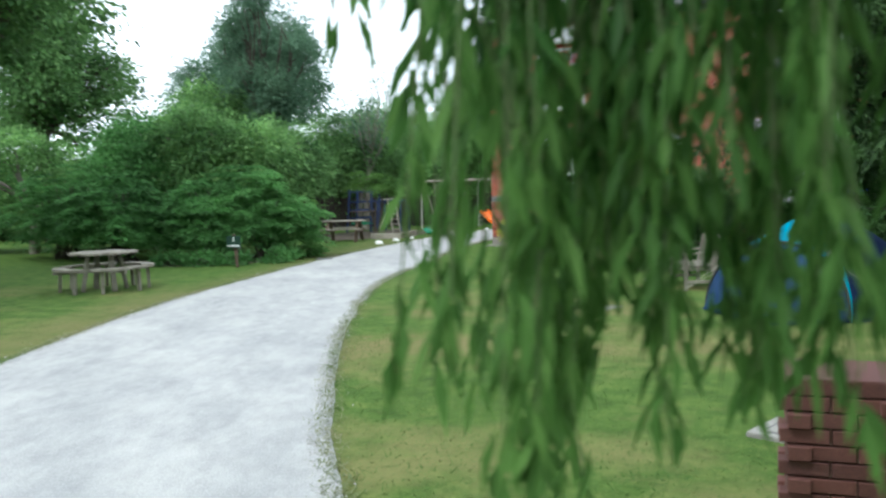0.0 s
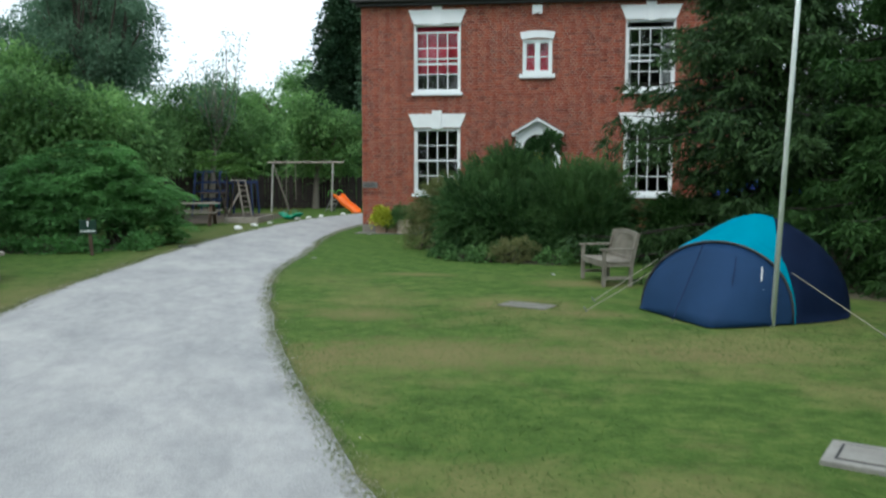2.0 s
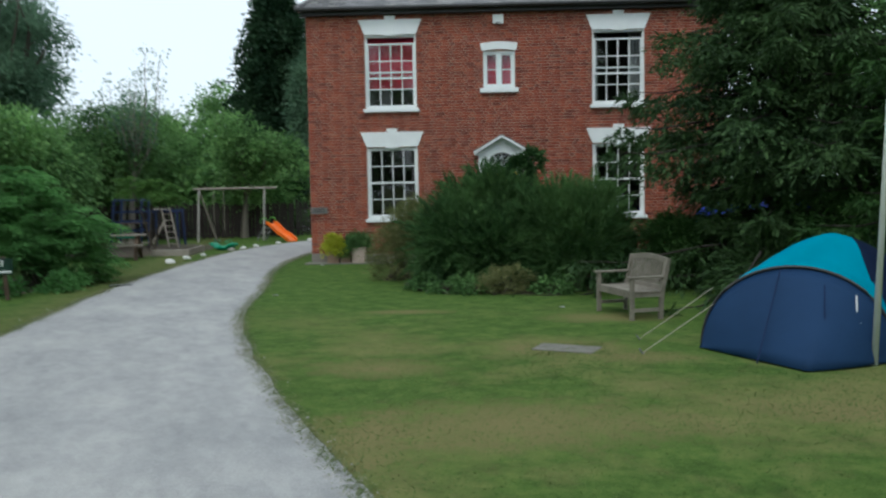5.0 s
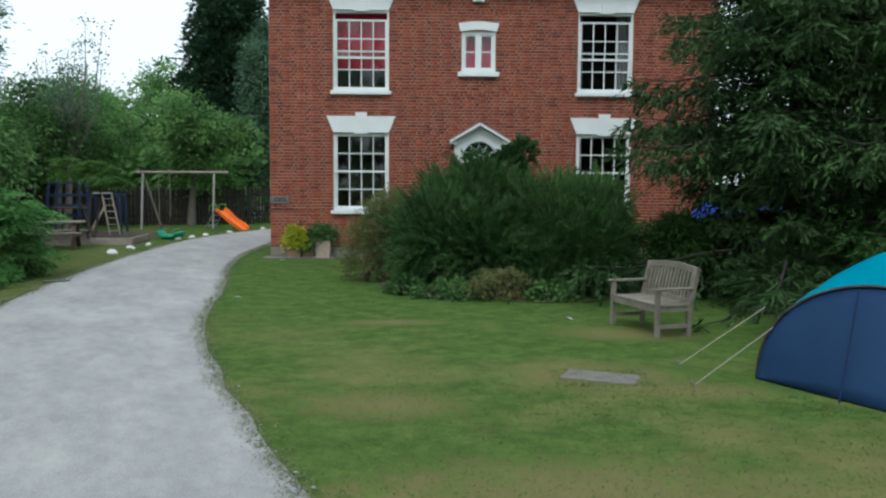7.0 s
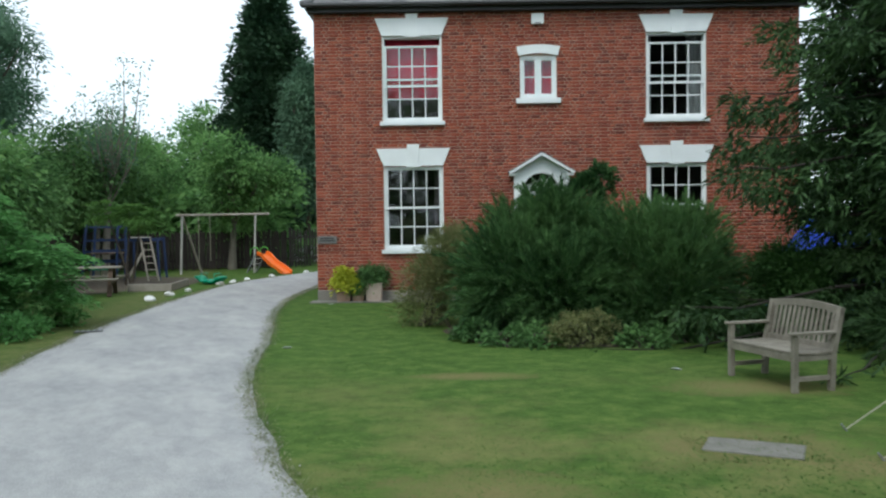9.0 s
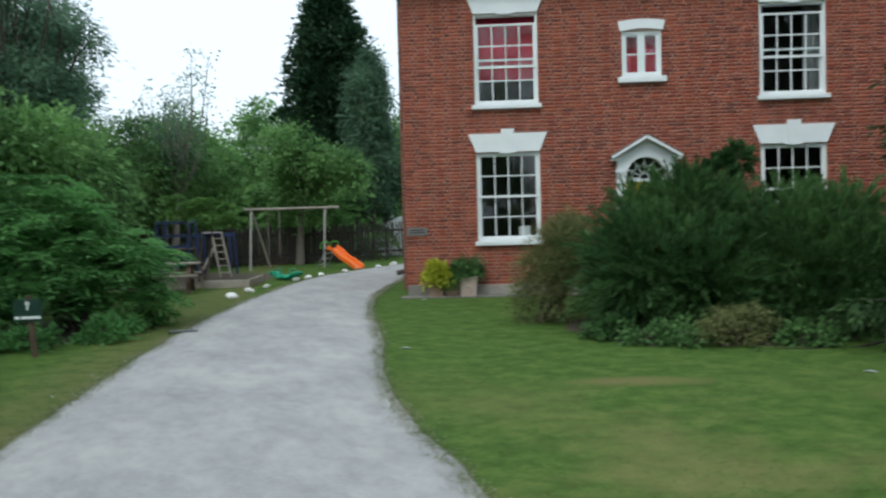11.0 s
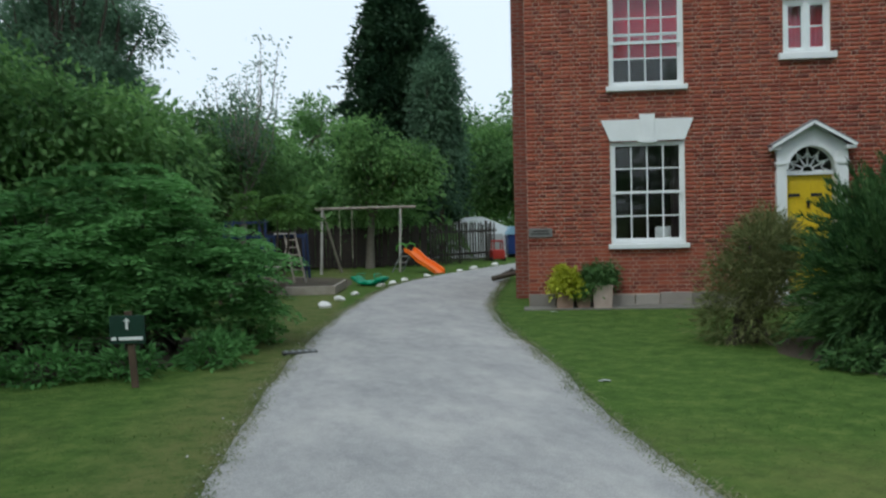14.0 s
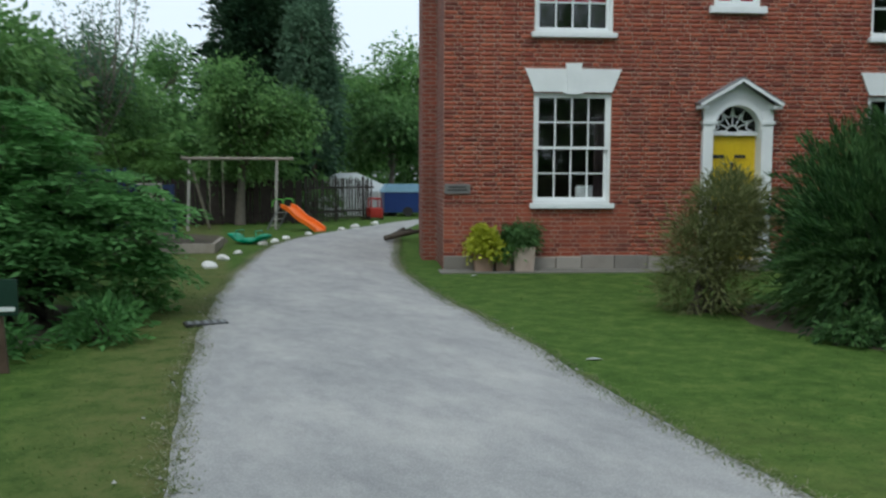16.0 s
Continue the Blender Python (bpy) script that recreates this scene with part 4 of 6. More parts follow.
def bench_seat():
    b = thing("garden_bench", "weathered grey slatted wooden garden bench on the lawn", "bench", pose(6.58, -10.15, 0, 0, 0, -72.8) @ Matrix.Scale(0.93, 4))
    hw = 0.59
    for x in (-hw + 0.03, hw - 0.03):
        part("front_leg", block(x - 0.03, x + 0.03, -0.3, -0.24, 0, 0.62, 0.004), M_teak, b)
        bm = bmesh.new()
        beam(bm, (x, 0.2, 0), (x, 0.22, 0.42), 0.06, 0.06, (0, 1, 0))
        beam(bm, (x, 0.22, 0.42), (x, 0.33, 0.9), 0.06, 0.06, (0, 1, 0))
        part("back_leg", bm, M_teak, b)
        part("armrest", block(x - 0.045, x + 0.045, -0.34, 0.25, 0.62, 0.65, 0.008), M_teak, b)
        part("side_rail", block(x - 0.02, x + 0.02, -0.25, 0.2, 0.34, 0.4), M_teak, b)
        part("stretcher", block(x - 0.018, x + 0.018, -0.25, 0.2, 0.12, 0.17), M_teak, b)
    part("seat_rail", block(-hw, hw, -0.285, -0.25, 0.33, 0.41, 0.004), M_teak, b)
    first = part("seat_slat", block(-hw, hw, -0.032, 0.032, -0.012, 0.012, 0.004), M_teak, b)
    first.matrix_basis = pose(0, -0.26, 0.425)
    for k in range(1, 7):
        again("seat_slat", first.data, b, pose(0, -0.26 + k * 0.078, 0.425 - 0.012 * math.sin(k / 6 * math.pi), 0, 0, 0))
    bm = bmesh.new()
    beam(bm, (-hw, 0.235, 0.47), (hw, 0.235, 0.47), 0.03, 0.06, (0, 0, 1))
    part("lower_rail", bm, M_teak, b)
    bm = bmesh.new()
    n = 10
    rings = []
    for i in range(n + 1):
        xa, za = -hw + 2 * hw * i / n, 0.86 + 0.045 * math.sin(math.pi * i / n)
        rings.append([bm.verts.new((xa, 0.325 + dy, za + dz)) for dy, dz in ((-0.0175, -0.04), (0.0175, -0.04), (0.0175, 0.04), (-0.0175, 0.04))])
    for i in range(n):
        for k in range(4):
            bm.faces.new((rings[i][k], rings[i][(k + 1) % 4], rings[i + 1][(k + 1) % 4], rings[i + 1][k]))
    bm.faces.new(rings[0])
    bm.faces.new(rings[n][::-1])
    bmesh.ops.recalc_face_normals(bm, faces=bm.faces[:])
    part("top_rail", bm, M_teak, b)
    bm = bmesh.new()
    beam(bm, (0, 0.235, 0.48), (0, 0.32, 0.86), 0.038, 0.014, (0, 1, 0))
    first = part("back_slat", bm, M_teak, b)
    first.matrix_basis = pose(-hw + 0.12, 0, 0)
    for k in range(1, 13):
        again("back_slat", first.data, b, pose(-hw + 0.12 + k * (2 * hw - 0.24) / 12, 0, 0))
    return b


bench_seat()


def dome_tent():
    t = thing("dome_tent", "navy and turquoise dome tent pitched on the lawn, door zipped shut", "tent", pose(7.77, -13.22, 0, 0, 0, -30.4))

    def hw(v):
        return 0.98 + 0.06 * math.sin(min(1, v / 1.1) * 1.571) - 0.75 * max(0, (v - 0.9) / 1.0) ** 2

    def ht(v):
        return 0.94 + 0.28 * math.sin(min(1, v / 0.45) * 1.571) - 1.2 * max(0, (v - 0.5) / 1.4) ** 2.2

    nv, nu = 24, 28
    pts = []
    for j in range(nv + 1):
        v = 1.85 * j / nv
        row = []
        for i in range(nu + 1):
            a = math.pi * i / nu
            sag = 1 - 0.035 * abs(math.sin(2 * a)) * (1 if 0.1 < v < 1.7 else 0)
            row.append((-hw(v) * math.cos(a) * sag + 0.34 * math.sin(min(1, v / 0.9) * 1.571), v + 0.12 * math.sin(a), max(0.01, ht(v) * (math.sin(a) ** 0.85 + (0.05 * max(0, 1 - abs(a - 1.5708) * 2.2)) * min(1, v * 3)) * sag)))
        pts.append(row)
    def seam(a):
        return 0.85 * math.sin(a) ** 0.8 + 0.02 if a < 1.5708 else 0.02 + 0.85 * max(0.0, 1 - (a - 1.5708) / 1.5) ** 3.0

    def skin(v, a):
        sag = 1 - 0.035 * abs(math.sin(2 * a)) * (1 if 0.1 < v < 1.7 else 0)
        x = -hw(v) * math.cos(a) * sag + 0.34 * math.sin(min(1, v / 0.9) * 1.571)
        peak = 0.05 * max(0, 1 - abs(a - 1.5708) * 2.2) * min(1, v * 3)
        return x, v + 0.12 * math.sin(a), max(0.01, ht(v) * (math.sin(a) ** 0.85 + peak) * sag)

    for name, mt, turq, lab in (("flysheet", M_navy2, False, "dark navy flysheet"), ("front_panel", M_cyan, True, "turquoise flysheet panel")):
        bm = bmesh.new()
        rows = []
        for j in range(17):
            row = []
            for i in range(41):
                a = math.pi * i / 40
                v = seam(a) * j / 16 if turq else seam(a) + (1.85 - seam(a)) * j / 16
                row.append(bm.verts.new(skin(v, a)))
            rows.append(row)
        for p, q in zip(rows, rows[1:]):
            for i in range(40):
                bm.faces.new((p[i], p[i + 1], q[i + 1], q[i]))
        bmesh.ops.solidify(bm, geom=bm.faces[:], thickness=0.006)
        part(name, bm, mt, t, lab, smooth=True)
    # porch: from the front arch down to a bowed line on the grass
    bm = bmesh.new()
    rows = []
    for k in range(9):
        f = k / 8
        row = []
        for i in range(nu + 1):
            a = math.pi * i / nu
            x, y, z = pts[0][i]
            gx = -1.0 + 2.0 * (i / nu)
            gy = -0.12 - 0.78 * (gx + 0.97) / 1.25 if gx < 0.28 else -0.9 + 0.88 * ((gx - 0.28) / 0.72) ** 1.3
            g = Vector((gx * 0.98, gy - 0.02, 0.015))
            q = Vector((x, y - 0.02, z * 0.985)).lerp(g, f)
            q.y -= 0.05 * math.sin(math.pi * f) * math.sin(a)
            row.append(bm.verts.new(q))
        rows.append(row)
    for k in range(8):
        for i in range(nu):
            bm.faces.new((rows[k][i], rows[k][i + 1], rows[k + 1][i + 1], rows[k + 1][i]))
    bmesh.ops.remove_doubles(bm, verts=bm.verts[:], dist=0.002)
    bmesh.ops.solidify(bm, geom=bm.faces[:], thickness=0.006)
    part("porch", bm, M_navy, t, "navy nylon porch panel", smooth=True)
    bm = bmesh.new()
    tube(bm, [Vector(q) + Vector((0, -0.035, 0)) for q in pts[0]], [0.018] * (nu + 1), 6)
    part("piping", bm, M_black, t, "black piping along the porch arch", smooth=True)
    bm = bmesh.new()
    for p, q in (((-0.2, -0.83, 0.03), (-0.12, -0.1, 0.93)), ((0.42, -0.72, 0.03), (0.33, -0.2, 0.78))):
        rod(bm, p, q, 0.008, n=5)
    part("seam", bm, M_navy2, t)
    bm = bmesh.new()
    rod(bm, (0.62, -0.12, 0.68), (0.64, -0.2, 0.42), 0.009, n=5)
    box(bm, 0.6, 0.68, -0.24, -0.17, 0.34, 0.42)
    part("toggle", bm, M_white, t, "white cord and toggle")
    for p, q in (((-0.85, -0.03, 0.5), (-1.42, -0.72, 0.02)), ((-1.0, 0.5, 0.62), (-1.75, 0.1, 0.02)), ((0.93, 0.02, 0.62), (2.05, -0.25, 0.02))):
        part("guy_rope", rod(bmesh.new(), p, q, 0.005, n=5), M_rope, t, "pale guy rope")
        part("peg", rod(bmesh.new(), (q[0], q[1], 0.0), (q[0] - 0.04, q[1] - 0.02, 0.06), 0.008, n=6), M_lead, t)
    return t


dome_tent()

pole = thing("flagpole", "tall pale painted metal flagpole standing on the lawn", "flagpole", pose(8.33, -13.86, 0))
part("mast", rod(bmesh.new(), (0, 0, -0.05), (0.28, 0.0, 7.0), 0.032, 0.026, 14), M_polepaint, pole, smooth=True)


def cover(name, label, corners_x, corners_y, rz, x, y, lid=True):
    c = thing(name, label, "drain cover", pose(x, y, 0, 0, 0, rz))
    part("slab", block(-corners_x / 2, corners_x / 2, -corners_y / 2, corners_y / 2, -0.03, 0.035 if lid else 0.009, 0.012), M_concrete if lid else M_oldslab, c)
    if lid:
        part("lid", block(-corners_x * 0.36, corners_x * 0.36, -corners_y * 0.32, corners_y * 0.32, 0.02, 0.042, 0.006), M_concrete, c)
        part("rim", block(-corners_x * 0.39, corners_x * 0.39, -corners_y * 0.36, corners_y * 0.36, 0.0, 0.037), M_black, c)
    return c


cover("drain_cover", "rectangular concrete drain cover sunk in the lawn", 0.66, 0.5, -25, 7.9, -18.7)
cover("drain_cover", "worn grey concrete slab sunk in the lawn", 0.72, 0.42, -24, 5.38, -12.75, False)

# brick pier by the entrance
pier = thing("brick_pier", "low square red brick pier with stone cap", "pier", pose(7.94, -20.44, 0, 0, 0, 0))
part("core", block(-0.2, 0.2, -0.2, 0.2, 0, 0.8), M_mortar, pier)
bm = bmesh.new()
bmesh.ops.create_cube(bm, size=1)
bmesh.ops.scale(bm, verts=bm.verts[:], vec=(0.215, 0.1, 0.065))
bmesh.ops.bevel(bm, geom=bm.edges[:], offset=0.004, segments=1, affect="EDGES")
first = part("brick", bm, M_pierbrick, pier)
first.matrix_basis = pose(-0.12, -0.19, 0.0375)
for row in range(10):
    z = 0.0375 + row * 0.075
    for side in range(4):
        for k in range(2):
            off = (-0.17 if row % 2 else -0.06) + k * 0.225
            m = pose(0, 0, 0, 0, 0, side * 90) @ pose(off + random.uniform(-0.003, 0.003), -0.19, z)
            if not (row == 0 and side == 0 and k == 0):
                again("brick", first.data, pier, m)
part("cap", block(-0.24, 0.24, -0.24, 0.24, 0.75, 0.83, 0.012), M_pierbrick, pier, "weathered cap, darkened for shade")


# ---- furniture and play things beside the drive ----
def round_table(m, label):
    t = thing("picnic_table", label, "picnic table", m, "picnic tables")
    r = 0.6
    for k in range(8):
        y0 = -r + k * 0.15
        ym = max(abs(y0), abs(y0 + 0.145)) * 0.98
        x = math.sqrt(max(0.02, r * r - ym * ym)) + 0.03
        part("top_board", block(-x, x, y0, y0 + 0.145, 0.69, 0.73, 0.005), M_teak, t)
    for k in range(4):
        bm = bmesh.new()
        a0, a1 = k * 1.5708 + 0.12, k * 1.5708 + 1.45
        n = 8
        lo, hi = [], []
        for i in range(n + 1):
            a = a0 + (a1 - a0) * i / n
            for r2, lst in ((0.68, lo), (0.90, hi)):
                lst.append([bm.verts.new((r2 * math.cos(a), r2 * math.sin(a), z)) for z in (0.42, 0.46)])
        for i in range(n):
            bm.faces.new((lo[i][1], hi[i][1], hi[i + 1][1], lo[i + 1][1]))
            bm.faces.new((lo[i][0], lo[i + 1][0], hi[i + 1][0], hi[i][0]))
            bm.faces.new((hi[i][0], hi[i + 1][0], hi[i + 1][1], hi[i][1]))
            bm.faces.new((lo[i][1], lo[i + 1][1], lo[i + 1][0], lo[i][0]))
        bm.faces.new((lo[0][0], hi[0][0], hi[0][1], lo[0][1]))
        bm.faces.new((lo[n][0], lo[n][1], hi[n][1], hi[n][0]))
        part("seat", bm, M_teak, t)
        a = (a0 + a1) / 2
        d = Vector((math.cos(a), math.sin(a), 0))
        for s in (-0.45, 0.45):
            e = Vector((math.cos(a + s), math.sin(a + s), 0))
            part("seat_leg", beam(bmesh.new(), e * 0.79 + Vector((0, 0, 0)), e * 0.77 + Vector((0, 0, 0.42)), 0.06, 0.06), M_teak, t)
        part("leg", beam(bmesh.new(), d * 0.42, d * 0.3 + Vector((0, 0, 0.69)), 0.09, 0.05), M_teak, t)
        part("brace", beam(bmesh.new(), d * 0.1 + Vector((0, 0, 0.38)), d * 0.95 + Vector((0, 0, 0.4)), 0.05, 0.07), M_teak, t)
    return t


round_table(pose(-4.05, -11.95, 0, 0, 0, 20), "round weathered wooden picnic table with curved benches on grass")


def trestle_table(m, label):
    t = thing("picnic_table", label, "picnic table", m, "picnic tables")
    for k in range(5):
        part("top_board", block(-0.75, 0.75, -0.35 + k * 0.142, -0.215 + k * 0.142, 0.69, 0.73, 0.005), M_teak, t)
    for s in (-1, 1):
        for k in range(2):
            part("seat_board", block(-0.75, 0.75, s * 0.68 - 0.13 + k * 0.135, s * 0.68 - 0.005 + k * 0.135, 0.42, 0.46, 0.005), M_teak, t)
        x = s * 0.52
        for q in (-1, 1):
            part("leg", beam(bmesh.new(), (x, q * 0.62, 0), (x, q * 0.22, 0.69), 0.05, 0.11, (1, 0, 0)), M_brownwood, t)
        part("cross_beam", block(x + 0.026, x + 0.07, -0.8, 0.8, 0.33, 0.42, 0.004), M_brownwood, t)
    return t


trestle_table(pose(-6.1, 2.1, 0, 0, 0, 15), "weathered wooden picnic table with bench seats beside the play area")

# sign on a post
sg = thing("sign_post", "dark green arrow sign on a wooden post by the bushes", "sign", pose(-4.15, -7.5, 0, 0, 0, 8))
part("post", beam(bmesh.new(), (0.05, 0.02, -0.05), (0.0, 0, 0.8), 0.065, 0.045, (0, 1, 0)), M_brownwood, sg)
bd = part("board", block(-0.18, 0.18, -0.045, -0.025, 0.47, 0.76, 0.004), M_signgreen, sg)
bm = prism(bmesh.new(), [(-0.012, 0.62), (0.012, 0.62), (0.012, 0.7), (0.035, 0.7), (0.0, 0.74), (-0.035, 0.7), (-0.012, 0.7)], -0.05, -0.046)
part("arrow", bm, M_white, bd, "white painted arrow")
for k, (a, b) in enumerate(((-0.16, -0.11), (-0.085, 0.16))):
    part("lettering", block(a, b, -0.05, -0.046, 0.505, 0.54), M_white, bd)

# whitewashed stones along the drive
bm = bmesh.new()
bmesh.ops.create_icosphere(bm, subdivisions=2, radius=0.15)
for v in bm.verts:
    v.co *= 1 + 0.5 * noise.noise(v.co * 5)
    v.co.z *= 0.62
    v.co.z = max(v.co.z, -0.06)
bmesh.ops.recalc_face_normals(bm, faces=bm.faces[:])
me = bpy.data.meshes.new("stone")
bm.to_mesh(me)
bm.free()
me.materials.append(M_rock)
for k, (x, y, s) in enumerate(((-4.0, 0.5, 0.95), (-4.0, 1.9, 0.85), (-3.9, 3.15, 0.65), (-3.72, 5.55, 0.8), (-3.55, 6.3, 0.75), (-3.4, 7.4, 0.7), (-2.95, 8.95, 0.7), (-2.1, 10.8, 0.8), (-1.75, 12.2, 1.0), (-1.15, 14.3, 0.9))):
    st = new("edging_stone", me)
    st.matrix_basis = pose(x - 0.04, y, 0.04 * s, 0, 0, k * 67) @ Matrix.Diagonal((s, s, s, 1))
    tagged(st, "rough whitewashed stone edging the drive", "stone", "white edging stones")

# swing frame
sw = thing("swing_frame", "weathered wooden swing frame with A-shaped posts", "swing", pose(0, 0, 0))
bt0, bt1 = Vector((-6.75, 10.75, 2.1)), Vector((-3.65, 11.75, 2.12))
part("beam", rod(bmesh.new(), bt0, bt1, 0.045, 0.045, 10), M_oldwood, sw)
for f, dd in ((0.07, 0.75), (0.85, 0.0)):
    c = bt0.lerp(bt1, f)
    part("post", rod(bmesh.new(), (c.x - 0.05, c.y - 0.12, 0), (c.x, c.y, 2.08), 0.042, 0.038, 9), M_palewood, sw)
    if dd:
        part("post", rod(bmesh.new(), (c.x + 0.35, c.y + 1.0, 0), (c.x, c.y, 2.08), 0.042, 0.038, 9), M_oldwood, sw)
for f in (0.24, 0.36):
    c = bt0.lerp(bt1, f)
    part("rope", rod(bmesh.new(), (c.x, c.y, 0.45), (c.x, c.y, 2.08), 0.01, n=5), M_rope, sw, "grey hanging rope")

# slide
sl = thing("toy_slide", "orange plastic slide with green handrails", "slide", pose(0, 0, 0))
top, bot = Vector((-3.8, 11.15, 0.66)), Vector((-2.75, 10.35, 0.03))
ax = bot - top
side = Vector((-ax.y, ax.x, 0)).normalized()
bm = bmesh.new()
rows = []
for i in range(15):
    f = i / 14
    c = top + ax * f
    c.z = 0.66 * (1 - f) + 0.05 * math.sin(f * 9.4) * (1 - f) + 0.03
    rows.append([bm.verts.new(c + side * o + Vector((0, 0, h))) for o, h in ((-0.24, -0.03), (-0.24, 0.1), (-0.19, 0.1), (-0.17, 0.0), (0.17, 0.0), (0.19, 0.1), (0.24, 0.1), (0.24, -0.03))])
for a, b in zip(rows, rows[1:]):
    for k in range(8):
        bm.faces.new((a[k], a[(k + 1) % 8], b[(k + 1) % 8], b[k]))
bm.faces.new(rows[0])
bm.faces.new(rows[-1])
part("chute", bm, M_orange, sl, "orange plastic chute", smooth=False)
for s in (-0.22, 0.22):
    bm = bmesh.new()
    c = top + side * s
    pts = [c + Vector((-0.28, 0.18, 0.02)), c + Vector((-0.26, 0.17, 0.2)), c + Vector((-0.15, 0.1, 0.27)), c + Vector((0.02, 0, 0.25)), c + Vector((0.08, -0.05, 0.05))]
    tube(bm, pts, [0.022] * 5)
    part("handrail", bm, M_lime, sl, "green plastic handrail", smooth=True)
    part("side_frame", beam(bmesh.new(), (c.x - 0.45, c.y + 0.3, 0), (c.x - 0.05, c.y + 0.04, 0.72), 0.035, 0.03), M_lead, sl)
for k in range(3):
    c = top + Vector((-0.42 + 0.12 * k, 0.28 - 0.08 * k, -0.54 + 0.2 * k))
    part("rung", rod(bmesh.new(), c - side * 0.22, c + side * 0.22, 0.014, n=6), M_palewood, sl)

# green rocker
rk = thing("toy_rocker", "green plastic see-saw rocker on the grass", "toy", pose(-4.1, 5.75, 0, 0, 0, -30) @ Matrix.Diagonal((1.0, 1.0, 0.8, 1)))
bm = bmesh.new()
rows = []
for i in range(17):
    f = -1 + 2 * i / 16
    z0, z1 = 0.02 + 0.2 * abs(f) ** 2.2, 0.15 + 0.2 * abs(f) ** 1.6 + 0.05 * math.cos(f * 9)
    hw = 0.2 * (1 - 0.35 * abs(f) ** 3)
    rows.append([bm.verts.new((f * 0.56, o * hw, z)) for o, z in ((-0.5, z0), (-1, (z0 + z1) / 2), (-0.7, z1), (0.7, z1), (1, (z0 + z1) / 2), (0.5, z0))])
for a, b in zip(rows, rows[1:]):
    for k in range(6):
        bm.faces.new((a[k], a[(k + 1) % 6], b[(k + 1) % 6], b[k]))
bm.faces.new(rows[0])
bm.faces.new(rows[-1])
part("body", bm, M_green, rk, smooth=True)
for f in (-0.3, 0.3):
    part("handle", tube(bmesh.new(), [(f, -0.15, 0.24), (f * 0.9, -0.13, 0.4), (f * 0.9, 0.13, 0.4), (f, 0.15, 0.24)], [0.018] * 4), M_green, rk, smooth=True)

# climbing frame with ladder
cl = thing("climbing_frame", "blue-painted wooden climbing frame with a leaning ladder", "climbing frame", pose(-6.95, 8.1, 0, 0, 0, 10))
for x in (-1.65, -0.7, -0.45, 0.5):
    for y in (-0.3, 0.9):
        part("post", beam(bmesh.new(), (x * 1.1, y * 1.2, 0), (x, y, 1.8 if x < -0.5 else 1.36), 0.07, 0.07, (0, 1, 0)), M_bluepaint, cl)
for z in (0.62, 0.95, 1.3, 1.72):
    for y in (-0.33, 0.93):
        part("rail", beam(bmesh.new(), (-1.7, y, z), (-0.62, y, z), 0.03, 0.06, (0, 0, 1)), M_bluepaint, cl)
for y in (-0.3, 0.9):
    part("rail", beam(bmesh.new(), (-0.5, y, 1.3), (0.55, y, 1.3), 0.05, 0.09, (0, 0, 1)), M_bluepaint, cl)
for k in range(6):
    part("deck_board", block(-1.68, -0.66, -0.3 + k * 0.2, -0.12 + k * 0.2, 0.86, 0.89), M_brownwood, cl)
part("net_panel", block(-1.6, -0.7, -0.36, -0.33, 0.36, 0.45), M_green, cl)
part("top_board", block(-0.3, 0.3, -0.42, -0.24, 1.36, 1.4, 0.004), M_palewood, cl)
ld = part("ladder", beam(bmesh.new(), (0.28, -0.75, 0), (-0.02, -0.3, 1.38), 0.05, 0.07, (0, 1, 0)), M_oldwood, cl, "pale wooden ladder")
part("ladder_side", beam(bmesh.new(), (0.6, -0.75, 0), (0.27, -0.3, 1.38), 0.05, 0.07, (0, 1, 0)), M_oldwood, ld)
for k in range(6):
    f = (k + 0.7) / 6.6
    a, b = Vector((0.28, -0.75, 0)).lerp(Vector((-0.02, -0.3, 1.38)), f), Vector((0.6, -0.75, 0)).lerp(Vector((0.27, -0.3, 1.38)), f)
    part("rung", rod(bmesh.new(), a, b, 0.02, n=6), M_oldwood, ld)
part("prop", beam(bmesh.new(), (-0.4, -0.72, 0), (0.1, -0.35, 1.0), 0.07, 0.07, (0, 1, 0)), M_oldwood, cl)

sb = thing("sandpit_edge", "low weathered timber edging of the sandpit", "timber edging", pose(-5.0, 3.3, 0, 0, 0, 5))
part("board", block(-0.6, 0.55, -0.04, 0.04, 0, 0.2, 0.01), M_oldwood, sb)
part("end_board", block(0.48, 0.55, 0.04, 2.0, 0, 0.2, 0.01), M_oldwood, sb)

dm_ = thing("drain_grate", "dark iron drain grate at the edge of the drive", "drain", pose(-2.95, -5.3, 0.0, 0, 0, 20))
part("frame", block(-0.22, 0.22, -0.12, 0.12, 0, 0.03, 0.006), M_black, dm_)
for k in range(5):
    part("bar", block(-0.19 + k * 0.085, -0.15 + k * 0.085, -0.1, 0.1, 0.028, 0.036), M_lead, dm_)


